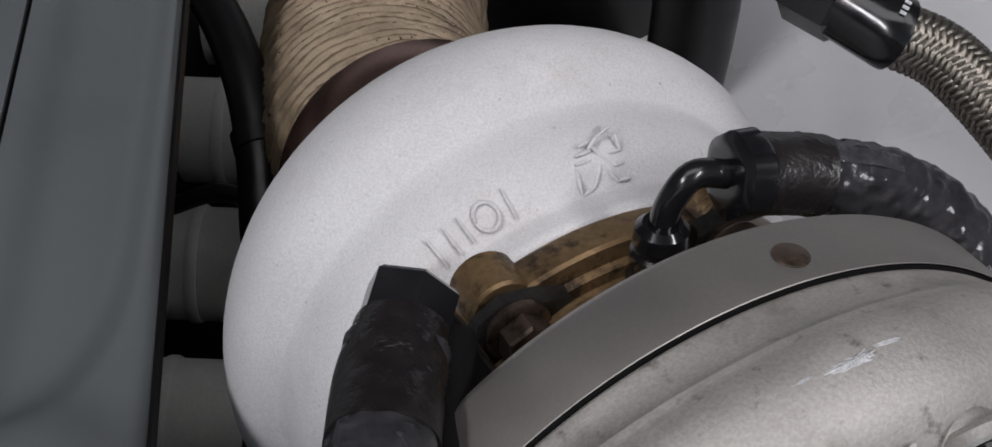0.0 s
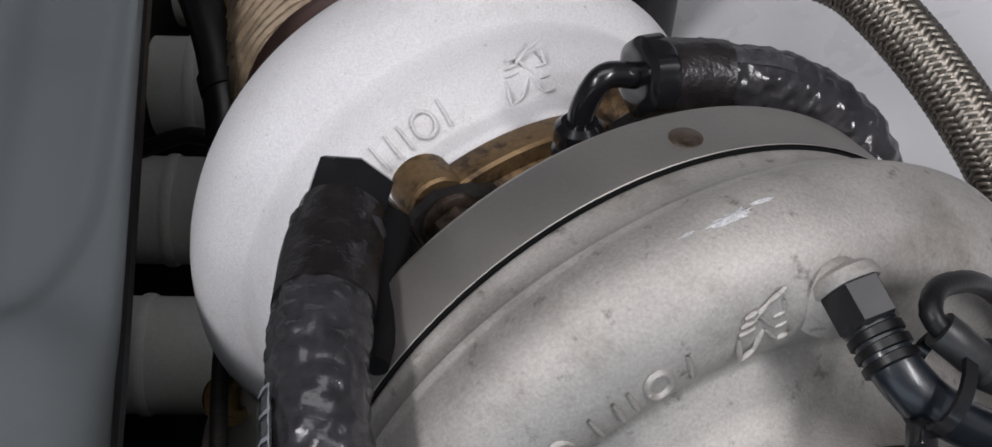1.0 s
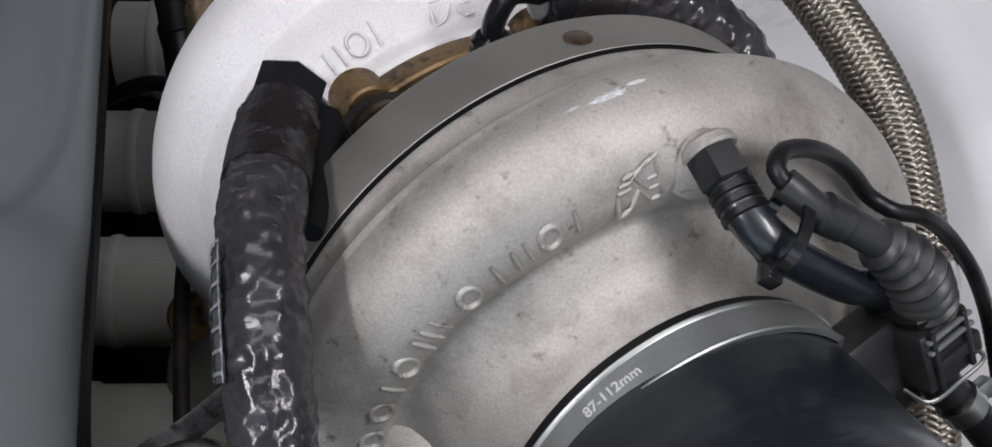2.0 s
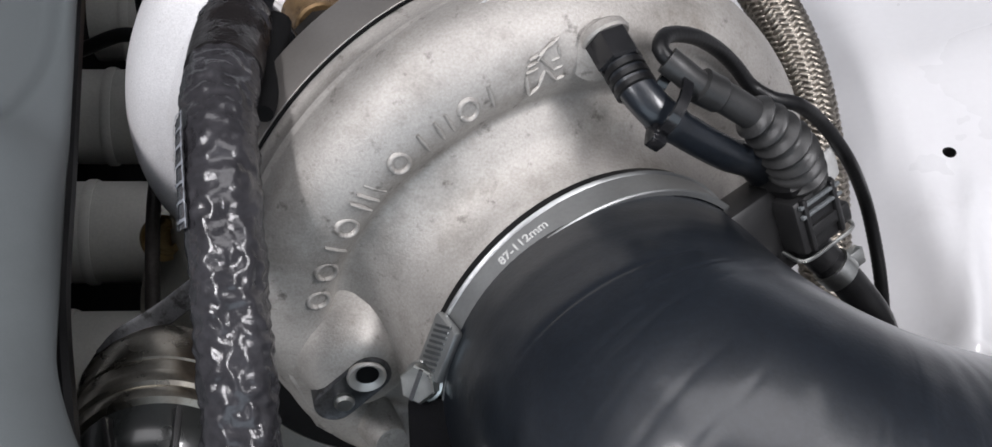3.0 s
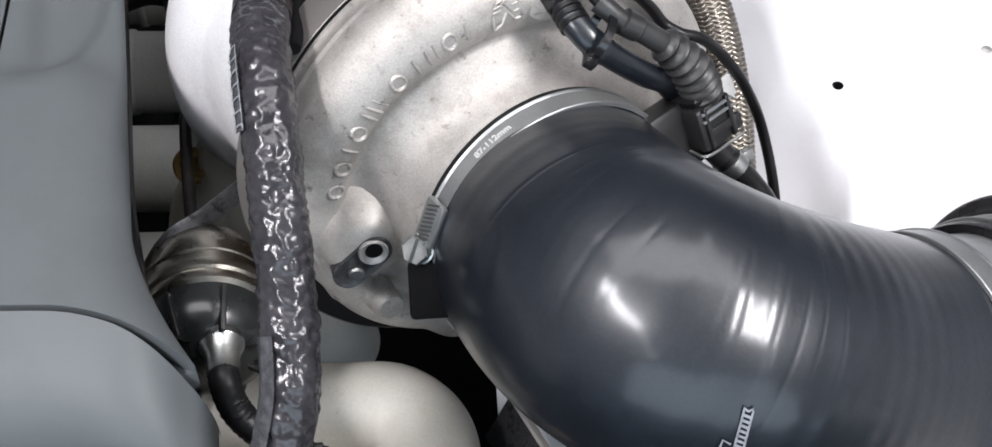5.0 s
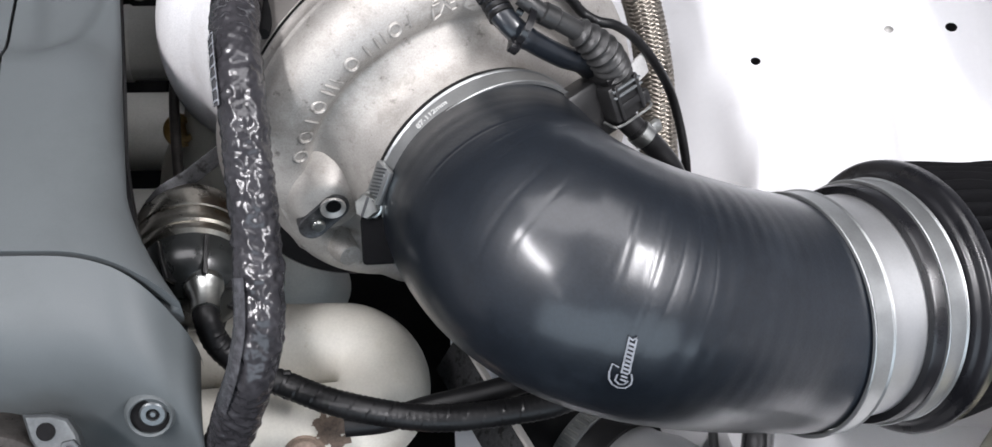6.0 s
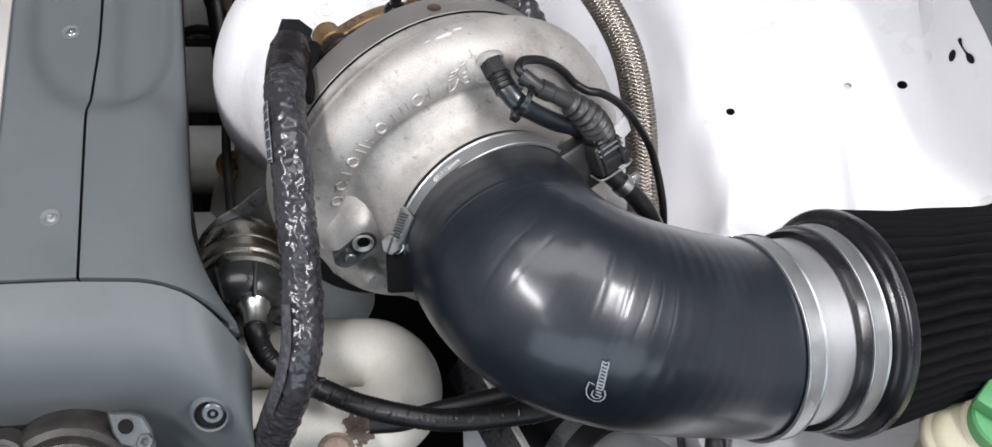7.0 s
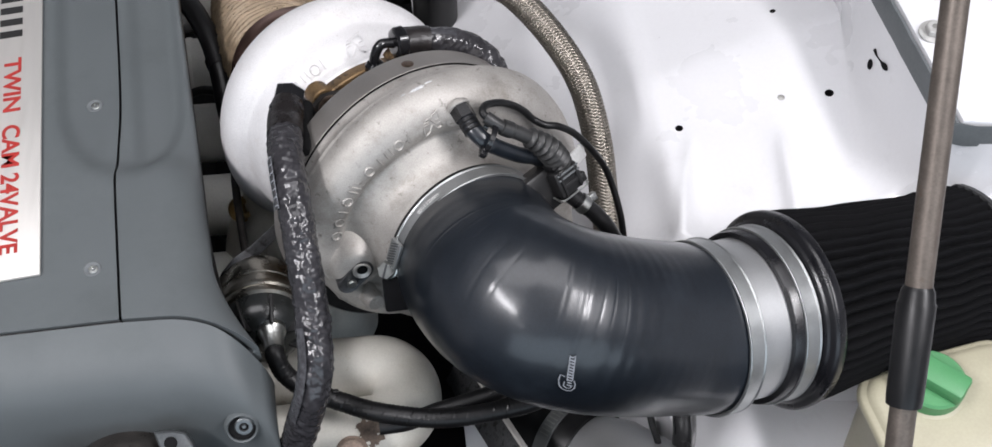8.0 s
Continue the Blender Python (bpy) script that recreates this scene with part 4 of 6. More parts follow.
# ---- boost hose, tie, sensor plug ----
h0 = np0 + np_ax * 0.0105
boost_path = [h0, np0 + np_ax * 0.0190, Vector((0.1315, 0.1085, 0.8480)), Vector((0.1410, 0.1080, 0.8400)), Vector((0.1538, 0.1095, 0.8290)), Vector((0.1642, 0.1140, 0.8190)), Vector((0.174, 0.122, 0.800))]
boost = thing("boost_hose", (0.15, 0.11, 0.80), "short glossy black rubber boost hose on the nipple", "hose")
part("hose", tube(boost_path, lambda f: 0.0056 if f < 0.30 else 0.0053, 60, 24, lambda d, a: 0.0002 * math.sin(3 * a + d * 60)), M_SILICONE, boost)
b_ax = (boost_path[1] - boost_path[0]).normalized()
for k in range(3):
    part("collar_ring", lathe(h0 + b_ax * (0.0005 + 0.0032 * k), b_ax, [(0, 0.0056), (0.0004, 0.0064), (0.0022, 0.0064), (0.0026, 0.0056)], 28, False, False), M_RUBBER, boost, "moulded rubber collar ring")

tie_c = Vector((0.1335, 0.1110, 0.8515))
tie_ax = Vector((0.80, -0.18, -0.52)).normalized()
t = thing("cable_tie", tie_c, "black nylon cable tie round hose and plug boot", "cable tie")
tie_u, tie_v, _ = basis_of(tie_ax)
loop = [tie_c + (tie_u * math.cos(a) * 0.0110 + tie_v * math.sin(a) * 0.0082) for a in np.linspace(0, 2 * math.pi, 24)[:-1]]
rows = [[p + d for d in (tie_ax * -0.0017, tie_ax * -0.0017 + (p - tie_c).normalized() * 0.0012, tie_ax * 0.0017 + (p - tie_c).normalized() * 0.0012, tie_ax * 0.0017)] for p in loop + loop[:1]]
part("strap", skin(rows, True), M_GLOSSBLK, t)
part("tie_head", block(tie_c + tie_u * 0.0118 - tie_v * 0.004, (0.005, 0.0065, 0.005), axes_matrix(tie_ax, tie_u, tie_ax.cross(tie_u)), 0.0008), M_GLOSSBLK, t)

plug = thing("sensor_plug", (0.189, 0.115, 0.765), "black sensor plug with a ribbed rubber boot", "connector")
b_pts = [Vector((0.1330, 0.1180, 0.8610)), Vector((0.1365, 0.1160, 0.8590)), Vector((0.1425, 0.1140, 0.8545)), Vector((0.1530, 0.1133, 0.8475)), Vector((0.1646, 0.1130, 0.8375)), Vector((0.1739, 0.1130, 0.8255)), Vector((0.1800, 0.1140, 0.8125)), Vector((0.1830, 0.113, 0.806))]


def boot_r(f):
    if f < 0.16:
        return 0.0042
    if f < 0.26:
        return 0.0055
    if f < 0.44:
        return 0.0048
    return 0.0058 + 0.0023 * min(1, (f - 0.44) / 0.25) + 0.0013 * math.sin((f - 0.44) * 2 * math.pi * 7 / 0.5) * (1 if f < 0.95 else 0)


part("boot", tube(b_pts, boot_r, 110, 28), M_BOOT, plug, "ribbed black rubber boot")
cy_ = Vector((0.80, 0.60, -0.04)).normalized()
cx_ = Vector((0.566, -0.226, -0.793))
cx_ = (cx_ - cy_ * cx_.dot(cy_)).normalized()
cz_ = cx_.cross(cy_)
cm = axes_matrix(cx_, cy_, cz_)
cc = Vector((0.1860, 0.1030, 0.8065)) - cz_ * 0.0085
part("plug_body", block(cc + cx_ * 0.0015, (0.0190, 0.0205, 0.0165), cm, 0.0018), M_PLASTIC, plug)
part("plug_collar", block(cc - cx_ * 0.0110 - cz_ * 0.001, (0.0080, 0.0180, 0.0170), cm, 0.0040), M_RUBBER, plug)
part("plug_skirt", block(cc + cx_ * 0.0060 - cz_ * 0.0060, (0.0150, 0.0240, 0.0100), cm, 0.0014), M_PLASTIC, plug)
for k in (-0.0066, 0.0066):
    part("plug_rail", block(cc + cz_ * 0.0088 + cy_ * k + cx_ * 0.001, (0.0180, 0.0018, 0.0022), cm, 0.0005), M_PLASTIC, plug)
for k in (-0.0058, -0.0024):
    part("label_strip", block(cc + cz_ * 0.0090 + cx_ * k + cy_ * 0.0005, (0.0012, 0.0185, 0.0016), cm, 0.0003), M_SEAL, plug, "pale grey moulded strip")
part("latch_bar", block(cc + cz_ * 0.0086 + cx_ * 0.0040, (0.0042, 0.0150, 0.0016), cm, 0.0005), M_PLASTIC, plug)
wire_pts = [cc + cx_ * 0.0090 + cy_ * 0.0128 + cz_ * 0.0010, cc + cx_ * 0.0112 + cy_ * 0.0118 + cz_ * 0.0085, cc + cx_ * 0.0118 + cz_ * 0.0090, cc + cx_ * 0.0112 - cy_ * 0.0118 + cz_ * 0.0085, cc + cx_ * 0.0090 - cy_ * 0.0128 + cz_ * 0.0010]
part("wire_clip", tube(wire_pts, 0.0007, 40, 8), M_ZINC, plug, "bent bright wire clip")
part("side_tab", block(cc + cy_ * 0.0120 + cx_ * 0.0070 + cz_ * 0.0030, (0.0070, 0.0050, 0.0080), cm, 0.0012), M_PLASTIC, plug)
v0 = Vector((0.1900, 0.1000, 0.7870))
v_ax = Vector((0.70, -0.30, -0.65)).normalized()
sensor = thing("map_sensor", (0.183, 0.107, 0.765), "black plastic pressure sensor under its plug", "sensor")
part("sensor_body", block(cc - cz_ * 0.0085 + cx_ * 0.0035 - cy_ * 0.0150, (0.030, 0.034, 0.015), cm, 0.0030), M_PLASTIC, sensor)
tab_c = Vector((0.1975, 0.1330, 0.7920))
tab_y = (tab_c - (cc + cy_ * -0.004)).normalized()
tab_z = (cx_ - tab_y * cx_.dot(tab_y)).normalized()
part("retaining_tab", block(tab_c - tab_y * 0.006, (0.0022, 0.028, 0.011), axes_matrix(tab_y.cross(tab_z), tab_y, tab_z), 0.0009), M_STAMP, sensor, "pale translucent retaining tab")
part("sensor_spout", lathe(v0 - v_ax * 0.011, v_ax, [(0, 0.006), (0.012, 0.006), (0.013, 0.005), (0.013, 0)], 20, True, False), M_PLASTIC, sensor)
vac = thing("vacuum_hose", (0.215, 0.1, 0.73), "black rubber sensor hose held by a zinc clip", "hose")
part("hose", tube([v0, v0 + v_ax * 0.010, Vector((0.2030, 0.0955, 0.7735)), Vector((0.2130, 0.0890, 0.7600)), Vector((0.222, 0.084, 0.73)), Vector((0.224, 0.08, 0.66))], 0.0058, 30, 18), M_RUBBER, vac)
part("clip", lathe(v0 + v_ax * 0.004, v_ax, [(0, 0.0059), (0, 0.0068), (0.006, 0.0068), (0.006, 0.0059)], 26, False, False), M_ZINC, vac, "zinc spring clip")
part("clip_ear", block(v0 + v_ax * 0.0075 + cy_ * 0.0085, (0.006, 0.007, 0.004), cm, 0.0006), M_ZINC, vac, "zinc clip ear")

cable_pts = [Vector((0.1340, 0.1172, 0.8605)), Vector((0.1312, 0.1205, 0.8632)), Vector((0.1345, 0.1275, 0.8615)), Vector((0.1440, 0.1345, 0.8540)), Vector((0.1531, 0.1395, 0.8440)), Vector((0.1610, 0.1415, 0.8340)), Vector((0.1672, 0.1405, 0.8258)), Vector((0.1745, 0.1375, 0.8225)), Vector((0.1840, 0.1388, 0.8178)), Vector((0.1955, 0.1420, 0.8045)), Vector((0.2068, 0.1395, 0.7893)), Vector((0.2172, 0.1390, 0.7688)), Vector((0.2228, 0.1330, 0.7540)), Vector((0.2266, 0.1235, 0.7400)), Vector((0.2288, 0.1155, 0.7268)), Vector((0.2300, 0.1080, 0.7050)), Vector((0.2290, 0.1040, 0.6600))]
solo("sensor_cable", tube(cable_pts, 0.0025, 260, 14, lambda d, a: 0.00010 * math.sin(d * 2600 + 2 * a)), M_RUBBER, "thin black sheathed sensor cable in a loop", "cable")

# ---- braided hose ----
AN = [Vector((0.1200, 0.3570, 0.7760)), Vector((0.1390, 0.3410, 0.7755)), Vector((0.1540, 0.3280, 0.7740)), Vector((0.1752, 0.3170, 0.7684)), Vector((0.2009, 0.2830, 0.7552)), Vector((0.2199, 0.2450, 0.7371)), Vector((0.2267, 0.2050, 0.7138)), Vector((0.2268, 0.1700, 0.6901)), Vector((0.2258, 0.1350, 0.6690)), Vector((0.2200, 0.1050, 0.6433)), Vector((0.2150, 0.085, 0.60))]
braid = thing("braided_hose", (0.21, 0.2, 0.70), "stainless braided hose with a black screw fitting", "hose")
part("hose_core", tube(AN[2:], 0.0102, 80, 24), M_CAP, braid)


def braid_strands(pts, r, carriers, turns, n=300):
    path, length = spline(pts, n)
    fr = frames(path)
    for sense in (1, -1):
        for c in range(carriers):
            bm, prev = bmesh.new(), None
            for i, (p, u, v, a) in enumerate(fr):
                f = i / (n - 1)
                th = 2 * math.pi * (c / carriers + sense * turns * f)
                lift = 0.00062 * sense * math.sin(math.pi * c + sense * carriers * math.pi * turns * f + 0.785)
                row = []
                for off, hgt in ((-0.49, -0.0002), (-0.17, 0.00025), (0.17, 0.00025), (0.49, -0.0002)):
                    tt = th + off * 2 * math.pi / carriers * 0.96
                    row.append(bm.verts.new(p + (u * math.cos(tt) + v * math.sin(tt)) * (r + lift + hgt)))
                if prev:
                    for k in range(3):
                        bm.faces.new((prev[k], prev[k + 1], row[k + 1], row[k]))
                prev = row
            part("braid_strand", bm, M_BRAID, braid, sharp=70)


braid_strands(AN[2:], 0.0106, 16, 8.0)
part("collar", tube(AN[1:3] + [AN[2] + (AN[3] - AN[2]) * 0.10], 0.0128, 16, 32), M_GLOSSBLK, braid, "black anodised hose collar")
an_ax = (AN[1] - AN[0]).normalized()
part("fitting_nut", hexbar(AN[0] + an_ax * 0.008, an_ax, 0.020, 0.0150), M_GLOSSBLK, braid, "black anodised hexagon nut")
for k in range(4):
    q = AN[2] + (AN[3] - AN[2]) * 0.02
    qa = (AN[3] - AN[2]).normalized()
    part("size_mark", block(q - qa * 0.001 + basis_of(qa)[1] * 0.0128 + basis_of(qa)[0] * (0.004 - 0.0028 * k), (0.0014, 0.0022, 0.0004), axes_matrix(*[basis_of(qa)[i] for i in (0, 2, 1)]), 0), M_LOGO, braid, "plain pale print bar")
part("fitting_body", tube([AN[0] - an_ax * 0.03 - Vector((0, 0, 0.02)), AN[0] - an_ax * 0.012, AN[0] + an_ax * 0.01], 0.0105, 16, 24), M_GLOSSBLK, braid, "black anodised fitting body")

# ---- oil line in fire sleeve ----
SL = [Vector((0.0075, 0.1790, 0.8400)), Vector((0.0050, 0.1680, 0.8385)), Vector((0.0025, 0.1520, 0.8375)), Vector((0.0018, 0.1320, 0.8400)), Vector((0.0035, 0.1100, 0.8410)), Vector((0.0050, 0.0900, 0.8330)), Vector((0.0062, 0.0665, 0.8140)), Vector((0.0068, 0.0400, 0.7850)), Vector((0.0066, 0.0150, 0.7640)), Vector((0.0020, -0.0010, 0.7480)), Vector((-0.0060, -0.0080, 0.7270)), Vector((-0.0170, -0.0160, 0.7000)), Vector((-0.030, -0.02, 0.66))]
SL = [p + (Vector((0.065, -0.176, 1.135)) - p).normalized() * k for p, k in zip(SL, (0.0, 0.0, 0.003, 0.007, 0.007, 0.009, 0.013, 0.020, 0.022, 0.020, 0.016, 0.009, 0.0))]
ax0 = (SL[0] - SL[1]).normalized()
oil = thing("oil_feed_line", (0.0, 0.08, 0.70), "oil line in a wrinkled glossy dark fire sleeve", "hose")


def wrinkle(d, a):
    p = (math.cos(a) * 1.2, math.sin(a) * 1.2, d * 105)
    q = (math.cos(a) * 3.2, math.sin(a) * 3.2, d * 330)
    w = wobble(p, 1.0, 3.1) * 0.0009 + wobble(q, 1.0, 7.7) * 0.0009
    w += 0.0009 * max(0.0, 0.22 - abs(wobble(q, 0.8, 11.3)))
    return w + 0.0005 * wobble((0, 0, d * 60), 1.0, 1.0)


part("fire_sleeve", tube([SL[1].lerp(SL[2], 0.35)] + SL[2:], lambda f: 0.0113 - 0.0006 * math.sin(math.pi * f), 420, 72, wrinkle), M_SLEEVE, oil, "wrinkled glossy fire sleeve", sharp=80)
part("shrink_tape", tube([SL[1] - ax0 * 0.001, SL[1].lerp(SL[2], 0.5), SL[2], SL[2] + (SL[3] - SL[2]) * 0.6], lambda f: 0.0106 + 0.0014 * min(1, f * 3), 60, 44, lambda d, a: 0.00035 * wobble((math.cos(a), math.sin(a), d * 60), 1.5, 5.0)), M_TAPE, oil, "brown-black shrink tape", sharp=80)
part("line_nut", hexbar(SL[1] - ax0 * 0.004, ax0, 0.0140, 0.0108, 0, up=(0.80, 0, 0.69)), M_GLOSSBLK, oil, "black anodised hexagon nut")
part("line_elbow", tube([SL[1] + ax0 * 0.006 + Vector((0, 0, -0.002)), SL[1] + ax0 * 0.009 + Vector((0.006, -0.004, -0.012)), Vector((0.0215, 0.1660, 0.8160)), Vector((0.0330, 0.1640, 0.8000)), tp(-0.105, 0.046, 66)], 0.0060, 24, 18), M_GLOSSBLK, oil, "black elbow fitting")
part("elbow_skirt", tube([SL[1] + Vector((0.010, 0.001, -0.006)), SL[2] + Vector((0.013, -0.002, -0.008)), SL[3] + Vector((0.012, -0.002, -0.008))], lambda f: 0.006 * (1 - 0.5 * f), 16, 14), M_DARK, oil, "loose black sleeve tail")


def label(pts, y1, y0, deg0, deg1, radius, rungs):
    """A printed band under clear film along the sleeve: film, two long rules and cross bars."""
    fr = [f for f in frames(spline(pts, 90)[0]) if y0 <= f[0].y <= y1]

    def strip(rows, g0, g1, n, lift):
        out = []
        for p, u, v, a in rows:
            d = [(u * math.cos(radians(g)) + v * math.sin(radians(g))) for g in np.linspace(g0, g1, n)]
            out.append([p + q * (radius + lift + 0.0003 * wobble(p + q, 400, 2)) for q in d])
        return skin(out, False)

    part("printed_label", strip(fr, deg0, deg1, 8, 0.0), M_FILM, oil, "shiny printed label under clear film", sharp=80)
    for g in (deg0 + 2, deg1 - 3) if rungs else ():
        part("print_bar", strip(fr, g, g + 2.5, 3, 0.0004), M_PRINT, oil, "pale print rule")
    for k in range(rungs):
        m = int((len(fr) - 4) * k / (rungs - 1))
        part("print_bar", strip(fr[m:m + 2], deg0 + 3 + (9 if k % 3 == 1 else 0), deg1 - 3, 6, 0.0004), M_PRINT, oil, "pale print bar")


label(SL[3:7], 0.1120, 0.0800, 6, 44, 0.0123, 7)
label(SL[7:11], 0.0200, -0.0250, 15, 62, 0.0123, 0)

# ---- second sleeved line, wing side ----
WL = [Vector((0.0800, 0.2120, 0.8376)), Vector((0.0880, 0.2148, 0.8352)), Vector((0.0985, 0.2175, 0.8320)), Vector((0.1150, 0.2195, 0.8272)), Vector((0.1280, 0.2200, 0.8206)), Vector((0.1400, 0.2170, 0.8126)), Vector((0.1475, 0.2110, 0.8030)), Vector((0.1520, 0.2020, 0.785)), Vector((0.155, 0.19, 0.74))]
line2 = thing("water_line", (0.12, 0.22, 0.74), "short line in dark fire sleeve with black elbow fitting", "hose")
part("fire_sleeve", tube(WL[1:], 0.0097, 160, 48, wrinkle), M_SLEEVE, line2, "wrinkled dark fire sleeve", sharp=80)
part("shrink_tape", tube([WL[0] + (WL[1] - WL[0]) * 0.55, WL[1], WL[2], WL[2] + (WL[3] - WL[2]) * 0.3], lambda f: 0.0103, 40, 40, lambda d, a: 0.0003 * wobble((math.cos(a), math.sin(a), d * 60), 1.5, 9.0)), M_TAPE, line2, "brown-black shrink tape", sharp=80)
ax2 = (WL[1] - WL[0]).normalized()
part("line_nut", lathe(WL[0] - ax2 * 0.001, ax2, lambda g: [(0, 0.0070), (0.0004, 0.0088), (0.0014, 0.0107 + 0.0004 * math.cos(radians(g) * 6)), (0.0070, 0.0112 + 0.0004 * math.cos(radians(g) * 6)), (0.0082, 0.0104), (0.0084, 0.0090)], 72, True, False), M_GLOSSBLK, line2, "black anodised hexagon collar")
nb = tp(-0.1100, 0.047, 97)
part("line_elbow", tube([nb, tp(-0.1100, 0.075, 97), tp(-0.1100, 0.086, 97), tp(-0.1100, 0.0925, 98), tp(-0.1095, 0.0985, 100.2), tp(-0.1095, 0.0990, 103), WL[0] + ax2 * 0.002], 0.0036, 50, 20), M_GLOSSBLK, line2, "glossy black bent tube")
part("elbow_collar", lathe(tp(-0.1100, 0.058, 97), rad(97), [(0, 0.0076), (0.0125, 0.0078), (0.0135, 0.0068), (0.0160, 0.0068), (0.0168, 0.0073), (0.0200, 0.0073), (0.0208, 0.0064), (0.0222, 0.0064), (0.0230, 0.0070), (0.0270, 0.0067), (0.0286, 0.0050), (0.0286, 0)], 28, True, False), M_GLOSSBLK, line2, "black threaded collar")
film_n = []
for i, (p, u, v, a) in enumerate(frames(spline(WL[2:5], 30)[0])):
    if 3 <= i <= 20:
        d = [(u * math.cos(x) + v * math.sin(x)) for x in np.linspace(radians(70), radians(98), 7)]
        film_n.append([p + q * (0.0101 + 0.0003 * wobble(p + q, 400, 2)) for q in d])
part("printed_label", skin(film_n, False), M_FILM, line2, "shiny illegible label under clear film", sharp=80)

# ---- intake elbow, clamps, pipe, filter ----
FB = Vector((0.9277, 0.2643, -0.2638)).normalized()
FP = Vector((0.2721, 0.0190, 0.7345))
bez = [TC + TA * 0.012, TC + TA * 0.0309, Vector((0.1222, -0.0303, 0.8467)), FP - FB * 0.0125 - (FB + Vector((0, -0.1754, -0.1351))).normalized() * 0.073, FP - FB * 0.0125]
elbow_path = [TC - TA * 0.003, TC + TA * 0.003]
for j in range(15):
    t = j / 14
    elbow_path.append(sum((bez[k] * (math.comb(4, k) * (1 - t) ** (4 - k) * t ** k) for k in range(5)), Vector()))
elbow_path += [FP - FB * 0.005, FP + FB * 0.002]
elbow = thing("intake_elbow", (0.19, 0.0, 0.66), "large black silicone intake elbow with wrap marks", "hose")


fr_w, len_w = frames(spline(elbow_path, 170)[0]), spline(elbow_path, 170)[1]
TOP = [math.atan2(Vector((0.0, -0.45, 0.9)).dot(v), Vector((0.0, -0.45, 0.9)).dot(u)) for p, u, v, a in fr_w]


rng = random.Random(5)
WRAP = [(0.060 + 0.0046 * k + rng.uniform(-0.0018, 0.0018), rng.choice((0.00006, 0.00010, 0.00016)), rng.uniform(-0.25, 0.40), rng.uniform(0.28, 0.60)) for k in range(15)]


def wraps(d, a):
    ridge = 0.0
    off = (a - TOP[min(169, int(d / len_w * 169))] + math.pi) % (2 * math.pi) - math.pi
    if abs(off) > 1.6:
        return 0.0003 * wobble((math.cos(a), math.sin(a), d * 25), 1.3, 4.0)
    for k, (d0, deep, mid, wide) in enumerate(WRAP):
        ridge -= deep * math.exp(-((d - d0 - 0.0012 * math.sin(off * 2 + k)) / 0.00048) ** 2) * math.exp(-((off - mid) / wide) ** 4)
    # faint uneven rings left by the wrapping tape
    mid = math.exp(-((d - 0.105) / 0.055) ** 2) * math.exp(-(off / 1.0) ** 4)
    ridge += 0.000095 * mid * math.sin(d * 760 + 2.2 * wobble((d * 60, 0.4, 1.7), 1.0, 2.0) + 0.5 * off)
    return ridge + 0.0003 * wobble((math.cos(a), math.sin(a), d * 25), 1.3, 4.0)


part("hose_wall", tube(elbow_path, lambda f: 0.0576 + 0.0009 * math.sin(math.pi * f), 620, 100, wraps), M_SILICONE, elbow, sharp=60)
# maker's print as plain shapes
fr_e = frames(spline(elbow_path, 170)[0])
PA, PB = Vector((0.1606, -0.0506, 0.8035)), Vector((0.1642, -0.0420, 0.8260))


def on_hose(q):
    """The point of the elbow's skin over a place near it."""
    p, u, v, a = min(fr_e, key=lambda f: (f[0] - q).length)
    out = q - p
    out -= a * out.dot(a)
    i = [f[0] for f in fr_e].index(p) / 169
    return q + out.normalized() * (0.0576 + 0.0009 * math.sin(math.pi * i) + 0.0009 - out.length)


def print_stroke(pts, width):
    """A thin printed stroke; points in metres along and across the mark."""
    e1 = (PB - PA).normalized()
    mid = (PA + PB) / 2
    n = (mid - min(fr_e, key=lambda f: (f[0] - mid).length)[0]).normalized()
    e2 = n.cross(e1).normalized()
    rows = []
    for i, (x, y) in enumerate(pts):
        x2, y2 = pts[min(i + 1, len(pts) - 1)]
        x1, y1 = pts[max(i - 1, 0)]
        t_ = Vector((x2 - x1, y2 - y1)).normalized()
        rows.append([on_hose(PA + e1 * (x - t_.y * w) + e2 * (y + t_.x * w)) for w in (-width / 2, width / 2)])
    return skin(rows, False)


MARK = "white printed maker's emblem as plain shapes"
HOOK = [(0.0106, 0.0031), (0.0121, 0.0061), (0.0076, 0.0065), (0.0038, 0.0058), (0.0008, 0.0038), (-0.0008, 0.0010), (-0.0007, -0.0019), (0.0017, -0.0036), (0.0047, -0.0036), (0.0077, -0.0025)]
STALK = [(0.0077, 0.0016), (0.0240, 0.0016), (0.0250, 0.0019), (0.0238, 0.0000), (0.0250, -0.0019), (0.0240, -0.0016), (0.0077, -0.0016)]
COIL = [(0.0070, 0.0030), (0.0036, 0.0033), (0.0014, 0.0012), (0.0016, -0.0010), (0.0038, -0.0021)]
for line in (HOOK, STALK, COIL):
    part("print_mark", print_stroke(line, 0.0008), M_PRINT, elbow, MARK)
for k in range(10):
    x = 0.0034 + 0.0020 * k
    part("print_mark", print_stroke([(x, -0.0014), (x + 0.0005, 0.0), (x + 0.0010, 0.0014)], 0.0010), M_PRINT, elbow, MARK)


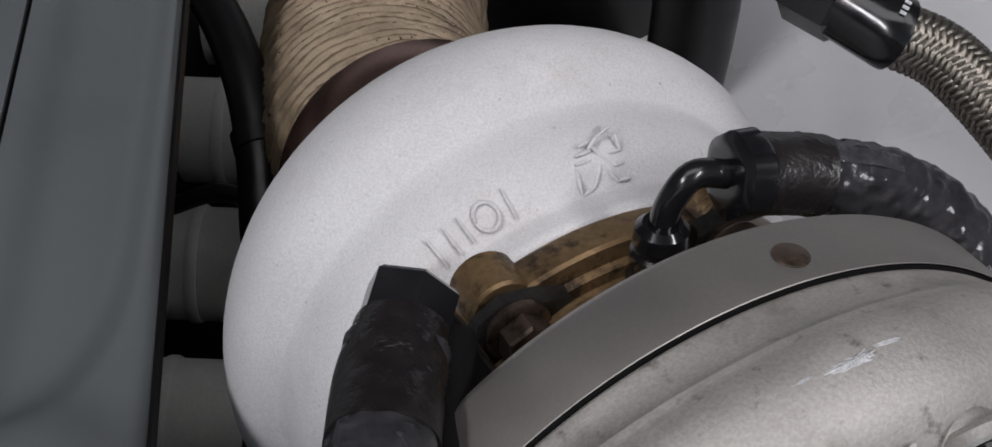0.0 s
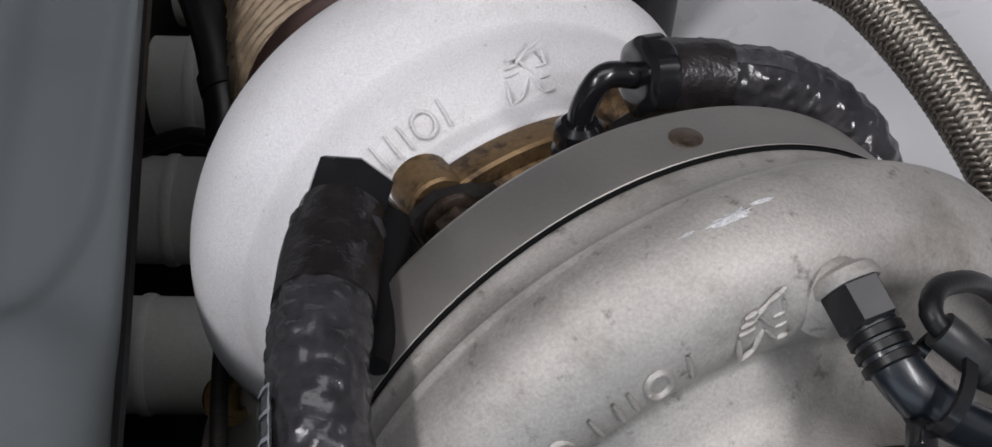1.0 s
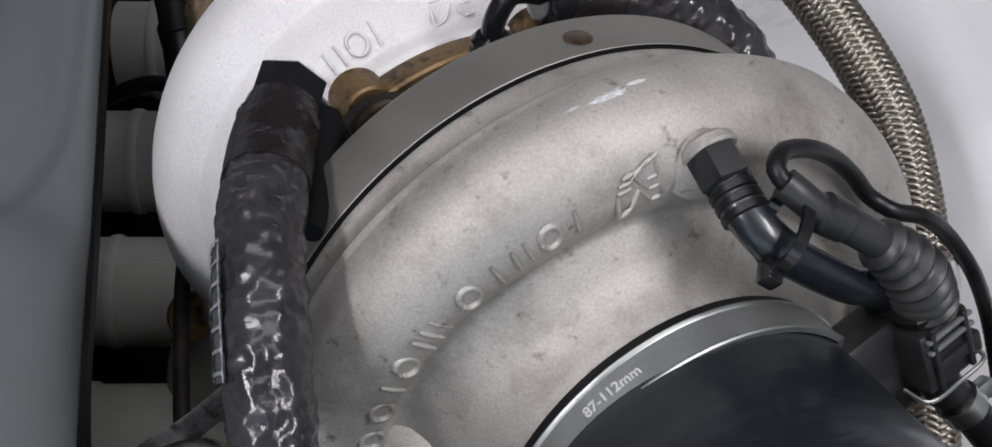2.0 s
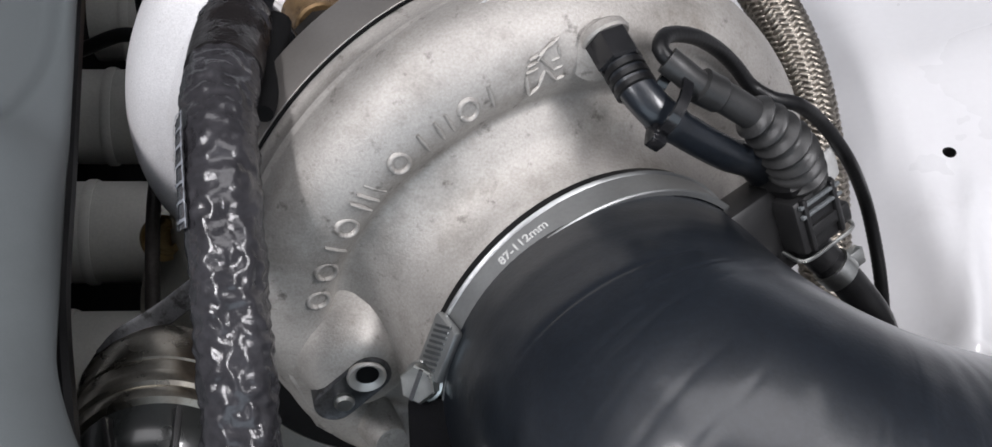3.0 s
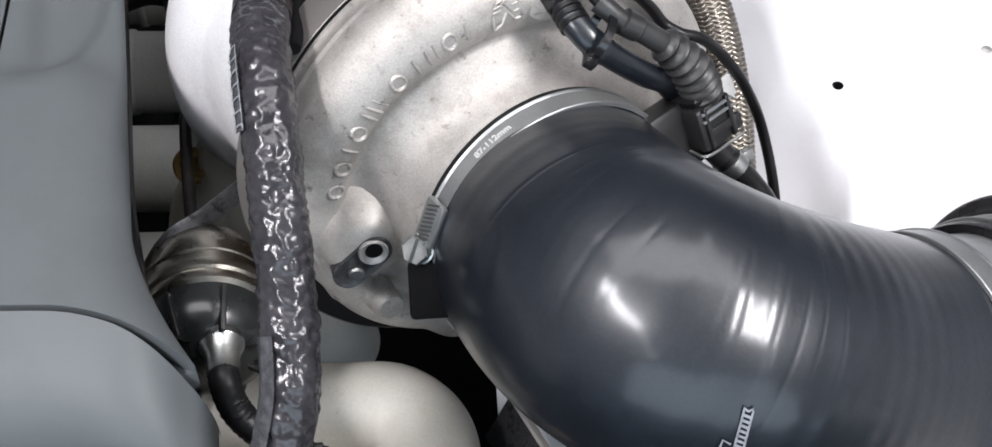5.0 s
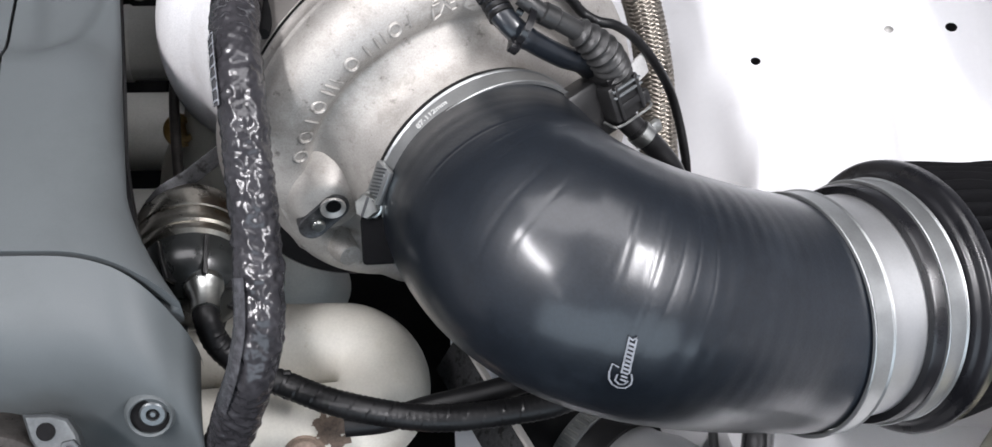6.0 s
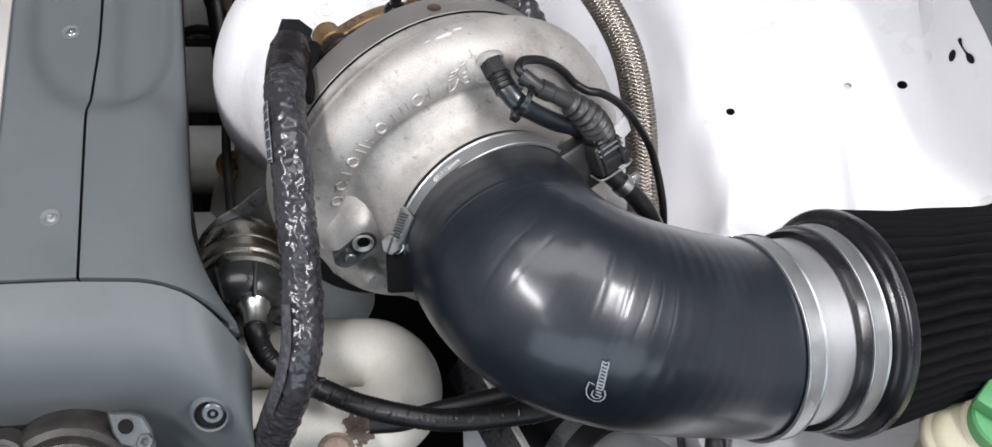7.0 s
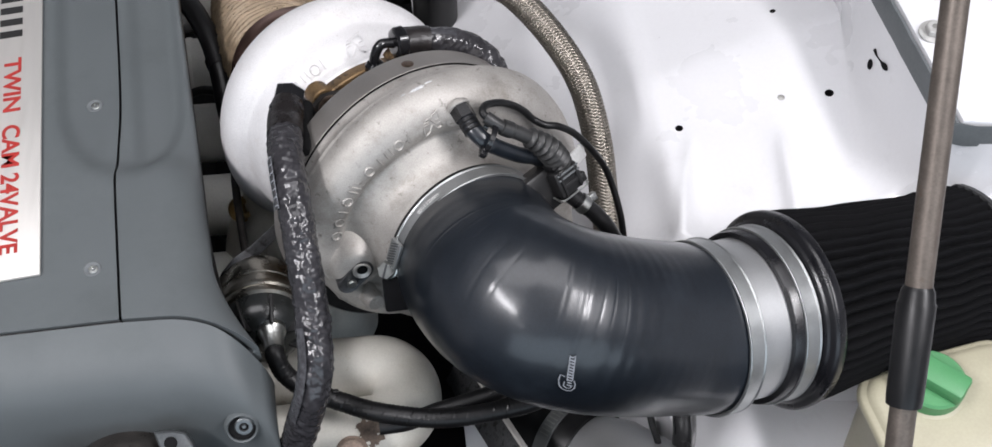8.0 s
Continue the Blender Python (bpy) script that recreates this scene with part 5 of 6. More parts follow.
def hose_clamp(name, origin, axis, radius, width, screw_deg, label, text=""):
    u, v, a = basis_of(axis)
    o = Vector(origin)
    t = thing(name, o, label, "hose clamp", "hose clamps")
    part("band", lathe(o, a, [(0, radius - 0.0008), (0.0, radius + 0.0008), (0.0005, radius + 0.0012), (0.0011, radius + 0.0010), (0.0016, radius + 0.0005), (width - 0.0016, radius + 0.0005), (width - 0.0011, radius + 0.0010), (width - 0.0005, radius + 0.0012), (width, radius + 0.0008), (width, radius - 0.0008)], 120, False, False), M_STEEL, t)

    def at(s, r, deg):
        return o + a * s + (u * math.cos(radians(deg)) + v * math.sin(radians(deg))) * r

    if screw_deg is not None:
        d = u * math.cos(radians(screw_deg)) + v * math.sin(radians(screw_deg))
        tg = -u * math.sin(radians(screw_deg)) + v * math.cos(radians(screw_deg))
        wc = at(width / 2, radius + 0.0024, screw_deg + 8)
        wd = u * math.cos(radians(screw_deg + 8)) + v * math.sin(radians(screw_deg + 8))
        wt = -u * math.sin(radians(screw_deg + 8)) + v * math.cos(radians(screw_deg + 8))
        part("worm_housing", block(wc, (0.0185, 0.0120, 0.0036), axes_matrix(wt, a, wd), 0.0013), M_STEEL, t, "stamped worm housing")
        for k in range(9):
            slot_x = wt * 0.45 + a * 0.89
            part("thread_slot", block(wc + wd * 0.0019 + wt * (-0.0075 + 0.0019 * k), (0.0009, 0.0078, 0.0008), axes_matrix(slot_x.cross(wd), slot_x, wd), 0.0002), M_CAP, t)
        so, sa = at(width / 2, radius + 0.0050, screw_deg - 3), (d * 0.30 - tg * 0.28 + Vector((-0.1, -0.45, 0.80))).normalized()
        sx_, sy_, _ = basis_of(sa)
        part("screw_head", join(lathe(so - sa * 0.004, sa, [(0, 0.0050), (0.0030, 0.0064), (0.0042, 0.0064), (0.0046, 0.0056)], 28, True, False), hexbar(so, sa, 0.0052, 0.0060)), M_ZINC, t, "slotted bright hexagon screw")
        # uncut head: a dark bar paints the slot's shade
        part("screw_slot", block(so + sa * 0.0052, (0.0013, 0.0100, 0.0008), axes_matrix(sx_, sy_, sa), 0), M_GUN, t, "dark bar for the shade in the screw slot")
    if text:
        b = letters(text, 0.0041)
        for vert in b.verts:
            g = 67.5 + math.degrees(vert.co.x / radius)
            vert.co = at(width / 2 - vert.co.y, radius + 0.00062 + (0.0002 if vert.co.z > 0 else 0), g)
        part("stamped_text", b, M_STAMP, t, "stamped size lettering")
    return t


hose_clamp("hose_clamp", TC + TA * 0.0, TA, 0.0590, 0.0122, 21, "stainless worm-drive hose clamp on the intake elbow inlet", "87-112mm")
part("hose_lip", lathe(TC, TA, [(-0.0036, 0.0560), (-0.0036, 0.0582), (-0.0030, 0.0590), (-0.0004, 0.0590), (-0.0002, 0.0570)], 120, False, False), M_RUBBER, elbow, "cut black hose end")
part("rubber_flap", block(tp(0.012, 0.0645, 3.5) + Vector((0.0022, 0, 0)), (0.0165, 0.0230, 0.010), axes_matrix(Vector((1, 0, 0)), Vector((0, 0.75, 0.66)), Vector((0, -0.66, 0.75))), 0.002), M_COTTON, elbow, "black rubber hose flap")
hose_clamp("hose_clamp", FP - FB * 0.0125, FB, 0.0598, 0.0125, None, "stainless hose clamp on the elbow end")
hose_clamp("hose_clamp", FP + FB * 0.0311, FB, 0.0613, 0.0125, None, "stainless hose clamp on the air filter neck")
solo("intake_pipe", lathe(FP, FB, [(-0.010, 0.052), (-0.010, 0.0560), (0.045, 0.0560), (0.045, 0.052)], 96, False, False), M_ALUPIPE, "short brushed aluminium intake joining pipe", "pipe")

flt = thing("air_filter", FP + FB * 0.15 + Vector((0, 0, -0.07)), "black pleated cone air filter with rubber flange", "air filter")
part("neck", lathe(FP, FB, [(0.0235, 0.0563), (0.0235, 0.0600), (0.025, 0.0608), (0.0450, 0.0608), (0.0456, 0.0628), (0.0464, 0.0642), (0.0474, 0.0648), (0.0480, 0.0662), (0.0488, 0.0688), (0.0500, 0.0700), (0.0516, 0.0706), (0.0530, 0.0703), (0.0560, 0.0703), (0.0578, 0.0694), (0.0585, 0.066), (0.0585, 0.05)], 120, False, False), M_FLANGE, flt, "smooth black rubber flange")


def pleats(deg):
    a = radians(deg)
    out = []
    for k in range(41):
        f = k / 40
        s = 0.0575 + 0.1670 * f
        base = lerp_at(s, ((0.0575, 0.0655), (0.12, 0.0605), (0.190, 0.0570), (0.210, 0.0590), (0.225, 0.0600)))
        ph = 50 * a + 2.4 * wobble((math.cos(a) * 2, math.sin(a) * 2, s * 28), 1.0, 2.0) + 0.5 * wobble((math.cos(a) * 6, math.sin(a) * 6, s * 70), 1.0, 5.0)
        out.append((s, base + 0.0034 * (1 - 0.35 * f) * (abs(math.cos(ph / 2)) * 2 - 1)))
    return out


part("pleated_gauze", lathe(FP, FB, pleats, 580, True, True), M_COTTON, flt, "black oiled gauze pleats", sharp=80)
part("end_cap", lathe(FP, FB, [(0.2225, 0.03), (0.2225, 0.0612), (0.2240, 0.0626), (0.2285, 0.0622), (0.2310, 0.0590), (0.2320, 0.03), (0.2320, 0)], 96, False, False), M_PLASTIC, flt, "smooth black rubber end cap")

# breather stub under the elbow
solo("breather_stub", tube([Vector((0.252, -0.004, 0.690)), Vector((0.2535, -0.012, 0.668)), Vector((0.255, -0.018, 0.64)), Vector((0.256, -0.02, 0.56))], lambda f: 0.0105 if f < 0.12 else 0.0085, 24, 24), M_GLOSSBLK, "glossy black breather pipe below the elbow", "pipe")
solo("thin_cable", tube([Vector((0.224, -0.004, 0.70)), Vector((0.231, -0.012, 0.66)), Vector((0.238, -0.02, 0.62)), Vector((0.24, -0.02, 0.5))], 0.0026, 24, 10), M_RUBBER, "thin black cable hanging below the elbow", "cable")

# ---- exhaust side ----
mani = thing("exhaust_manifold", (-0.05, 0.34, 0.55), "grey coated tubular exhaust manifold", "manifold")
for k in range(5):
    y = 0.202 + 0.083 * k
    part("runner", tube([Vector((-0.170, y, 0.584)), Vector((-0.13, y, 0.582)), Vector((-0.09, y, 0.580)), Vector((-0.055, y, 0.577)), Vector((-0.025, y - 0.004, 0.566)), Vector((0.0, y - 0.015, 0.545)), Vector((0.01, 0.20 + 0.05 * k, 0.50))], 0.0268, 40, 36), M_RUNNER, mani, "grey coated exhaust runner")
    # added ring where the cover's shadow edge crosses the runner
    part("shadow_edge_ring", lathe(Vector((-0.1180, y, 0.5815)), (1, 0, -0.06), [(0, 0.0268), (0, 0.0276), (0.0015, 0.0281), (0.004, 0.0281), (0.0055, 0.0276), (0.0055, 0.0268)], 40, False, False), M_RUNNER, mani)
    # near-black flange paints the shade that the cover throws on the runner ends
    part("port_flange", lathe(Vector((-0.185, y, 0.585)), (1, 0, 0), [(0, 0.031), (0.044, 0.031), (0.046, 0.029), (0.046, 0.02)], 32, True, True), M_DARK, mani, "port flange, the cover's shade put into its near-black colour")
t = thing("manifold_nut", (-0.058, 0.2167, 0.6650), "yellow zinc nut and washer on the manifold", "nut")
na = Vector((0.55, -0.45, 0.70)).normalized()
part("washer", lathe(Vector((-0.0580, 0.2167, 0.6610)), na, [(0, 0.0105), (0.002, 0.0105), (0.002, 0)], 28, True, False), M_YZINC, t)
part("nut", hexbar(Vector((-0.0580, 0.2167, 0.6610)) + na * 0.0018, na, 0.0080, 0.0084, 0.0045), M_YZINC, t)
part("turbine_inlet", tube([tp(-0.200, 0.045, -35), tp(-0.205, 0.085, -52), tp(-0.215, 0.13, -62), tp(-0.22, 0.20, -68)], lambda f: 0.036 - 0.006 * f, 24, 40), M_CERAMIC, turbo, "cream coated turbine inlet")

part("inlet_neck", tube([tp(-0.195, 0.060, -30), Vector((-0.035, 0.225, 0.640)), Vector((-0.050, 0.225, 0.612)), Vector((-0.060, 0.230, 0.56)), Vector((-0.06, 0.235, 0.50))], 0.027, 30, 36), M_CERAMIC, turbo, "cream coated turbine inlet neck")

down = thing("downpipe", tp(-0.33, 0.05, 270), "heat-wrapped downpipe with browned steel band", "exhaust pipe")
part("band", lathe(TC, TA, [(-0.276, 0.040), (-0.276, 0.0485), (-0.274, 0.0495), (-0.254, 0.0495), (-0.252, 0.0485), (-0.252, 0.043), (-0.236, 0.043)], 96, False, False), M_BROWNST, down, "smooth heat-browned steel band")


def wrapped(d, a):
    """Overlapping turns of tape, each of several twisted strands."""
    w = (d + 0.0060 * math.cos(a + 0.6)) / 0.0092
    stray = 0.45 * wobble((math.cos(a) * 2.5, math.sin(a) * 2.5, d * 60), 1.0, 2.0)
    strand = abs(math.cos(math.pi * (w * 3 + stray)))
    return 0.0030 * (w - math.floor(w)) + 0.0019 * strand * (1 + 0.12 * math.sin(a * 46 + 9 * math.floor(w * 3 + stray))) + 0.0011 * wobble((math.cos(a) * 3, math.sin(a) * 3, d * 120), 1.0, 2.0)


part("heat_wrap", tube([tp(-0.262, 0, 0), tp(-0.285, 0, 0), Vector((-0.0235, 0.368, 0.697)), Vector((-0.0300, 0.415, 0.682)), Vector((-0.032, 0.470, 0.655)), Vector((-0.03, 0.52, 0.60)), Vector((-0.03, 0.54, 0.50))], 0.0422, 760, 140, wrapped), M_WRAP, down, "frayed brown heat wrap", sharp=80)
heater = thing("heater_hose", (-0.08, 0.37, 0.62), "black rubber hose beside the wrapped downpipe", "hose")
part("hose", tube([Vector((-0.125, 0.47, 0.715)), Vector((-0.097, 0.412, 0.715)), Vector((-0.083, 0.386, 0.712)), Vector((-0.072, 0.358, 0.706)), Vector((-0.066, 0.330, 0.696)), Vector((-0.0635, 0.305, 0.680)), Vector((-0.062, 0.285, 0.62))], 0.0090, 60, 18), M_RUBBER, heater)
part("spring_clip", lathe(Vector((-0.0690, 0.3445, 0.7015)), Vector((0.009, -0.028, -0.008)).normalized(), [(0, 0.0091), (0, 0.0100), (0.008, 0.0100), (0.008, 0.0091)], 28, False, False), M_RUBBER, heater, "dark spring clip")
solo("sensor_lead", tube([Vector((-0.11, 0.335, 0.665)), Vector((-0.085, 0.338, 0.672)), Vector((-0.062, 0.328, 0.668)), Vector((-0.052, 0.305, 0.655)), Vector((-0.05, 0.28, 0.62))], 0.0038, 40, 12), M_RUBBER, "thin black lead across the manifold", "cable")

# dark parts behind the turbine
hbox = thing("heater_box", (0.055, 0.62, 0.50), "black plastic box against the firewall", "box")
part("lid", block((0.055, 0.62, 0.706), (0.206, 0.106, 0.014), Euler((0, 0, 0.1)).to_matrix(), 0.005), M_PLASTIC, hbox)
part("body", block((0.055, 0.62, 0.60), (0.20, 0.10, 0.20), Euler((0, 0, 0.1)).to_matrix(), 0.02), M_PLASTIC, hbox)
whose = thing("coolant_hose", (0.06, 0.51, 0.55), "thick black rubber hose near the firewall", "hose")
part("clamp", lathe(Vector((0.030, 0.519, 0.716)), Vector((0.96, -0.2, 0.05)), [(0, 0.0221), (0, 0.0232), (0.010, 0.0232), (0.010, 0.0221)], 48, False, False), M_CAP, whose, "dull steel hose band")
part("hose", tube([Vector((-0.06, 0.53, 0.70)), Vector((0.02, 0.52, 0.715)), Vector((0.085, 0.505, 0.71)), Vector((0.12, 0.50, 0.66)), Vector((0.12, 0.5, 0.5))], 0.022, 40, 24), M_RUBBER, whose)

# ---- wastegate actuator ----
act = thing("wastegate_actuator", (-0.034, 0.105, 0.685), "zinc and black wastegate actuator canister", "actuator")
aA = Vector((0.115, -0.975, 0.19)).normalized()
aC = Vector((-0.0400, 0.1120, 0.7010))
K_A = 1.12
part("canister", lathe(aC, aA, [(s * K_A, r * K_A) for s, r in ((-0.012, 0.0), (-0.012, 0.016), (-0.008, 0.024), (0.0, 0.0268), (0.008, 0.0270), (0.0085, 0.0279), (0.010, 0.0279), (0.0105, 0.0272), (0.016, 0.0275), (0.017, 0.0292), (0.019, 0.0296), (0.0215, 0.0292), (0.0225, 0.0280), (0.0245, 0.0288), (0.0275, 0.0284), (0.029, 0.0262))], 72, False, False), M_CAN, act, "ridged zinc canister")
part("front_cap", lathe(aC, aA, [(s * K_A, r * K_A) for s, r in ((0.028, 0.0266), (0.036, 0.0258), (0.043, 0.0235), (0.047, 0.018), (0.049, 0.010), (0.049, 0))], 72, False, False), M_ACAP, act, "glossy black ribbed front cap")
au, av, _ = basis_of(aA)
for k in range(8):
    ang = radians(22 + 45 * k)
    d = au * math.cos(ang) + av * math.sin(ang)
    part("cap_rib", block(aC + aA * 0.045 + d * 0.0255, (0.022, 0.0024, 0.009), axes_matrix((aA - d * 0.4).normalized(), aA.cross(d).normalized(), (d + aA * 0.4).normalized()), 0.0006), M_PLASTIC, act)
aN = aC + aA * 0.050 + av * 0.010 + au * -0.001 + Vector((0.0060, 0.0, 0.0012))
part("nipple_collar", lathe(aN, aA, [(0, 0.0100), (0.004, 0.0100), (0.005, 0.0092), (0.009, 0.0080), (0.010, 0.0074), (0.021, 0.0072), (0.021, 0.004)], 32, True, True), M_ZINC, act, "bright zinc hose nipple")
part("rod", tube([aC - aA * 0.010, aC - aA * 0.03 + Vector((-0.004, 0, -0.002)), Vector((-0.0555, 0.205, 0.688)), Vector((-0.0595, 0.245, 0.676)), Vector((-0.06, 0.262, 0.66))], 0.0032, 30, 14), M_DARKIRON, act, "dark actuator rod")
arm_rows = []
for p in spline([Vector((-0.060, 0.117, 0.722)), Vector((-0.052, 0.122, 0.728)), Vector((-0.039, 0.131, 0.729)), Vector((-0.020, 0.150, 0.728)), Vector((0.000, 0.166, 0.726)), Vector((0.016, 0.176, 0.722))], 30)[0]:
    arm_rows.append([p + Vector(q) for q in ((0.0, 0.001, 0.0006), (0.0012, -0.0004, 0.0), (0.0040, -0.0050, -0.0045), (0.0032, -0.0050, -0.0058), (-0.0005, 0.0005, -0.0012))])
part("arm", skin(arm_rows, True, True, True), M_GUN, act, "flat dull steel bracket arm", sharp=25)

# ---- boost control hoses ----
nz_end = aN + aA * 0.012
bh = [nz_end, nz_end + aA * 0.012 + Vector((0, 0, -0.002)), Vector((-0.0200, 0.0330, 0.7130)), Vector((-0.0060, 0.0235, 0.7030)), Vector((0.0120, 0.0160, 0.6990)), Vector((0.0410, 0.0025, 0.6990)), Vector((0.0840, -0.0085, 0.7000)), Vector((0.1280, -0.0070, 0.7000)), Vector((0.1500, -0.0030, 0.7000)), Vector((0.175, 0.010, 0.695)), Vector((0.20, 0.03, 0.67))]
ctl = thing("control_hose", (0.06, 0.0, 0.66), "long ribbed black rubber control hose on the actuator", "hose", "boost control hoses")
part("hose", tube(bh, 0.0068, 200, 20, lambda d, a: 0.00028 * math.sin(d * 1900 + a)), M_RUBBER, ctl)
part("mould_bump", block(Vector((0.0130, 0.0190, 0.7055)), (0.004, 0.003, 0.0026), None, 0.0008), M_RUBBER, ctl, "small rubber moulding nib")
part("mould_bump", block(Vector((0.0120, 0.0100, 0.6985)), (0.004, 0.003, 0.0026), None, 0.0008), M_RUBBER, ctl, "small rubber moulding nib")
solo("control_hose", tube([Vector((0.040, -0.004, 0.690)), Vector((0.060, -0.003, 0.690)), Vector((0.080, 0.0020, 0.691)), Vector((0.105, 0.0055, 0.694)), Vector((0.135, 0.0115, 0.697)), Vector((0.16, 0.026, 0.69)), Vector((0.18, 0.045, 0.66))], 0.0060, 80, 18), M_RUBBER, "ribbed black rubber control hose", "hose", "boost control hoses")

# ---- coated dump pipe ----
dump = thing("dump_pipe", (0.03, 0.04, 0.60), "cream coated U-bend dump pipe with rust patches", "exhaust pipe")
ub = [Vector((-0.07, 0.078, 0.640)), Vector((-0.02, 0.072, 0.642)), Vector((0.014, 0.0685, 0.643))]
for a in np.linspace(radians(75), radians(-95), 9):
    ub.append(Vector((0.0325 + 0.0270 * math.cos(a), 0.0410 + 0.0270 * math.sin(a), 0.646 - 0.003 * math.sin(a))))
ub += [Vector((0.0, 0.0140, 0.649)), Vector((-0.04, 0.016, 0.646)), Vector((-0.08, 0.015, 0.63))]
part("pipe", tube(ub, 0.0255, 140, 44), M_CERAMIC, dump)
fr_u = frames(spline(ub, 120)[0])
rows = []
rust_c = Vector((0.0325, 0.0025, 0.6738))
ri = min(range(120), key=lambda i: (fr_u[i][0] - rust_c).length)
w = rust_c - fr_u[ri][0]
mid = math.atan2(w.dot(fr_u[ri][2]), w.dot(fr_u[ri][1]))
for k in range(57):
    f = k / 4
    i = ri - 7 + int(f)
    p = fr_u[i][0].lerp(fr_u[i + 1][0], f - int(f))
    _, u, v, a = fr_u[i]
    rows.append([p + (u * math.cos(g) + v * math.sin(g)) * 0.02562 for g in np.linspace(mid - 0.50, mid + 0.50, 48)])
rust = skin(rows, False)
gone = [f for f in rust.faces if 0.45 * wobble(f.calc_center_median(), 200, 2.0) + 0.08 * wobble(f.calc_center_median(), 900, 4.0) + 0.5 - (f.calc_center_median() - rust_c).length / 0.021 < 0]
bmesh.ops.delete(rust, geom=gone, context="FACES")
part("rust_patch", rust, M_RUST, dump, "brown rust patch")

# ---- bracket, lower pipe, small bolts ----
bd = Vector((0.0290, -0.0790, 0.0200)).normalized()
bw = Vector((-0.50, -0.26, -0.80))
bw = (bw - bd * bw.dot(bd)).normalized()
b_mid = Vector((0.1220, 0.0240, 0.652))
bracket = thing("support_bracket", b_mid + Vector((0, 0, -0.03)), "thin folded grey steel support bracket", "bracket")
part("plate", block(b_mid + bw * 0.014, (0.112, 0.028, 0.0018), axes_matrix(bd, bw, bd.cross(bw)), 0.0005), M_GUN, bracket)
part("folded_edge", block(b_mid, (0.112, 0.0022, 0.0050), axes_matrix(bd, bw, bd.cross(bw)), 0.0006), M_BADGE, bracket, "bright bare folded edge")
lower = thing("charge_pipe", (0.2, 0.01, 0.5), "aluminium charge pipe with hose clamp low in the bay", "pipe")
la = Vector((0.56, -0.66, 0.30)).normalized()
lc = Vector((0.1830, 0.0120, 0.584))
part("pipe", lathe(lc, la, [(-0.05, 0.026), (-0.05, 0.0340), (0.020, 0.0340), (0.035, 0.0385), (0.10, 0.0400), (0.16, 0.040), (0.16, 0.036)], 64, False, False), M_ALUPIPE, lower)
part("coupler", lathe(lc, la, [(-0.06, 0.0340), (-0.06, 0.0375), (0.014, 0.0375), (0.0155, 0.0365), (0.0155, 0.0337)], 64, False, False), M_RUBBER, lower, "black rubber coupler")
part("clamp_band", lathe(lc, la, [(-0.012, 0.0376), (-0.012, 0.0385), (0.0, 0.0385), (0.0, 0.0376)], 64, False, False), M_STEEL, lower, "stainless clamp band")
for k in range(8):
    lu, lv, _ = basis_of(la)
    g = radians(60 + 5 * k)
    d = lu * math.cos(g) + lv * math.sin(g)
    part("thread_slot", block(lc + la * -0.006 + d * 0.0386, (0.0009, 0.008, 0.0006), axes_matrix(la.cross(d), la, d), 0), M_ZINC, lower)
for q in (Vector((0.0200, -0.0200, 0.688)), Vector((0.068, -0.022, 0.655))):
    t = thing("flange_bolt", q, "rusty flange bolt near the dump pipe", "bolt", "rusty flange bolts")
    part("bolt_head", join(lathe(q, (0.1, -0.3, 0.95), [(-0.03, 0.005), (0.0, 0.005), (0.0, 0.0115), (0.0025, 0.0115), (0.0025, 0)], 24, True, False), lathe(q + Vector((0.0003, -0.0008, 0.0024)), (0.1, -0.3, 0.95), [(0, 0.0098), (0.004, 0.0096), (0.006, 0.0075), (0.0065, 0)], 24, True, False)), M_RUST, t)
solo("lower_rail", block((0.405, 0.02, 0.535), (0.30, 0.22, 0.10), Euler((0, 0.06, 0.2)).to_matrix(), 0.012), M_WHITE, "white painted chassis rail low in the bay", "car body", kind="structure")

# ---- reservoir ----
res = thing("fluid_reservoir", (0.43, -0.05, 0.55), "aged cream plastic fluid reservoir with green cap", "reservoir")
rm = Matrix.Rotation(radians(8), 3, "Z")
rc = Vector((0.4385, -0.0445, 0.6245))


def tank_ring(w, d, r, z):
    """A rounded rectangle at height z."""
    out = []
    for cx, cy, a0 in ((1, 1, 0), (-1, 1, 90), (-1, -1, 180), (1, -1, 270)):
        for k in range(7):
            a = radians(a0 + 15 * k)
            out.append(rc + rm @ Vector((cx * (w / 2 - r) + r * math.cos(a), cy * (d / 2 - r) + r * math.sin(a), z)))
    return out


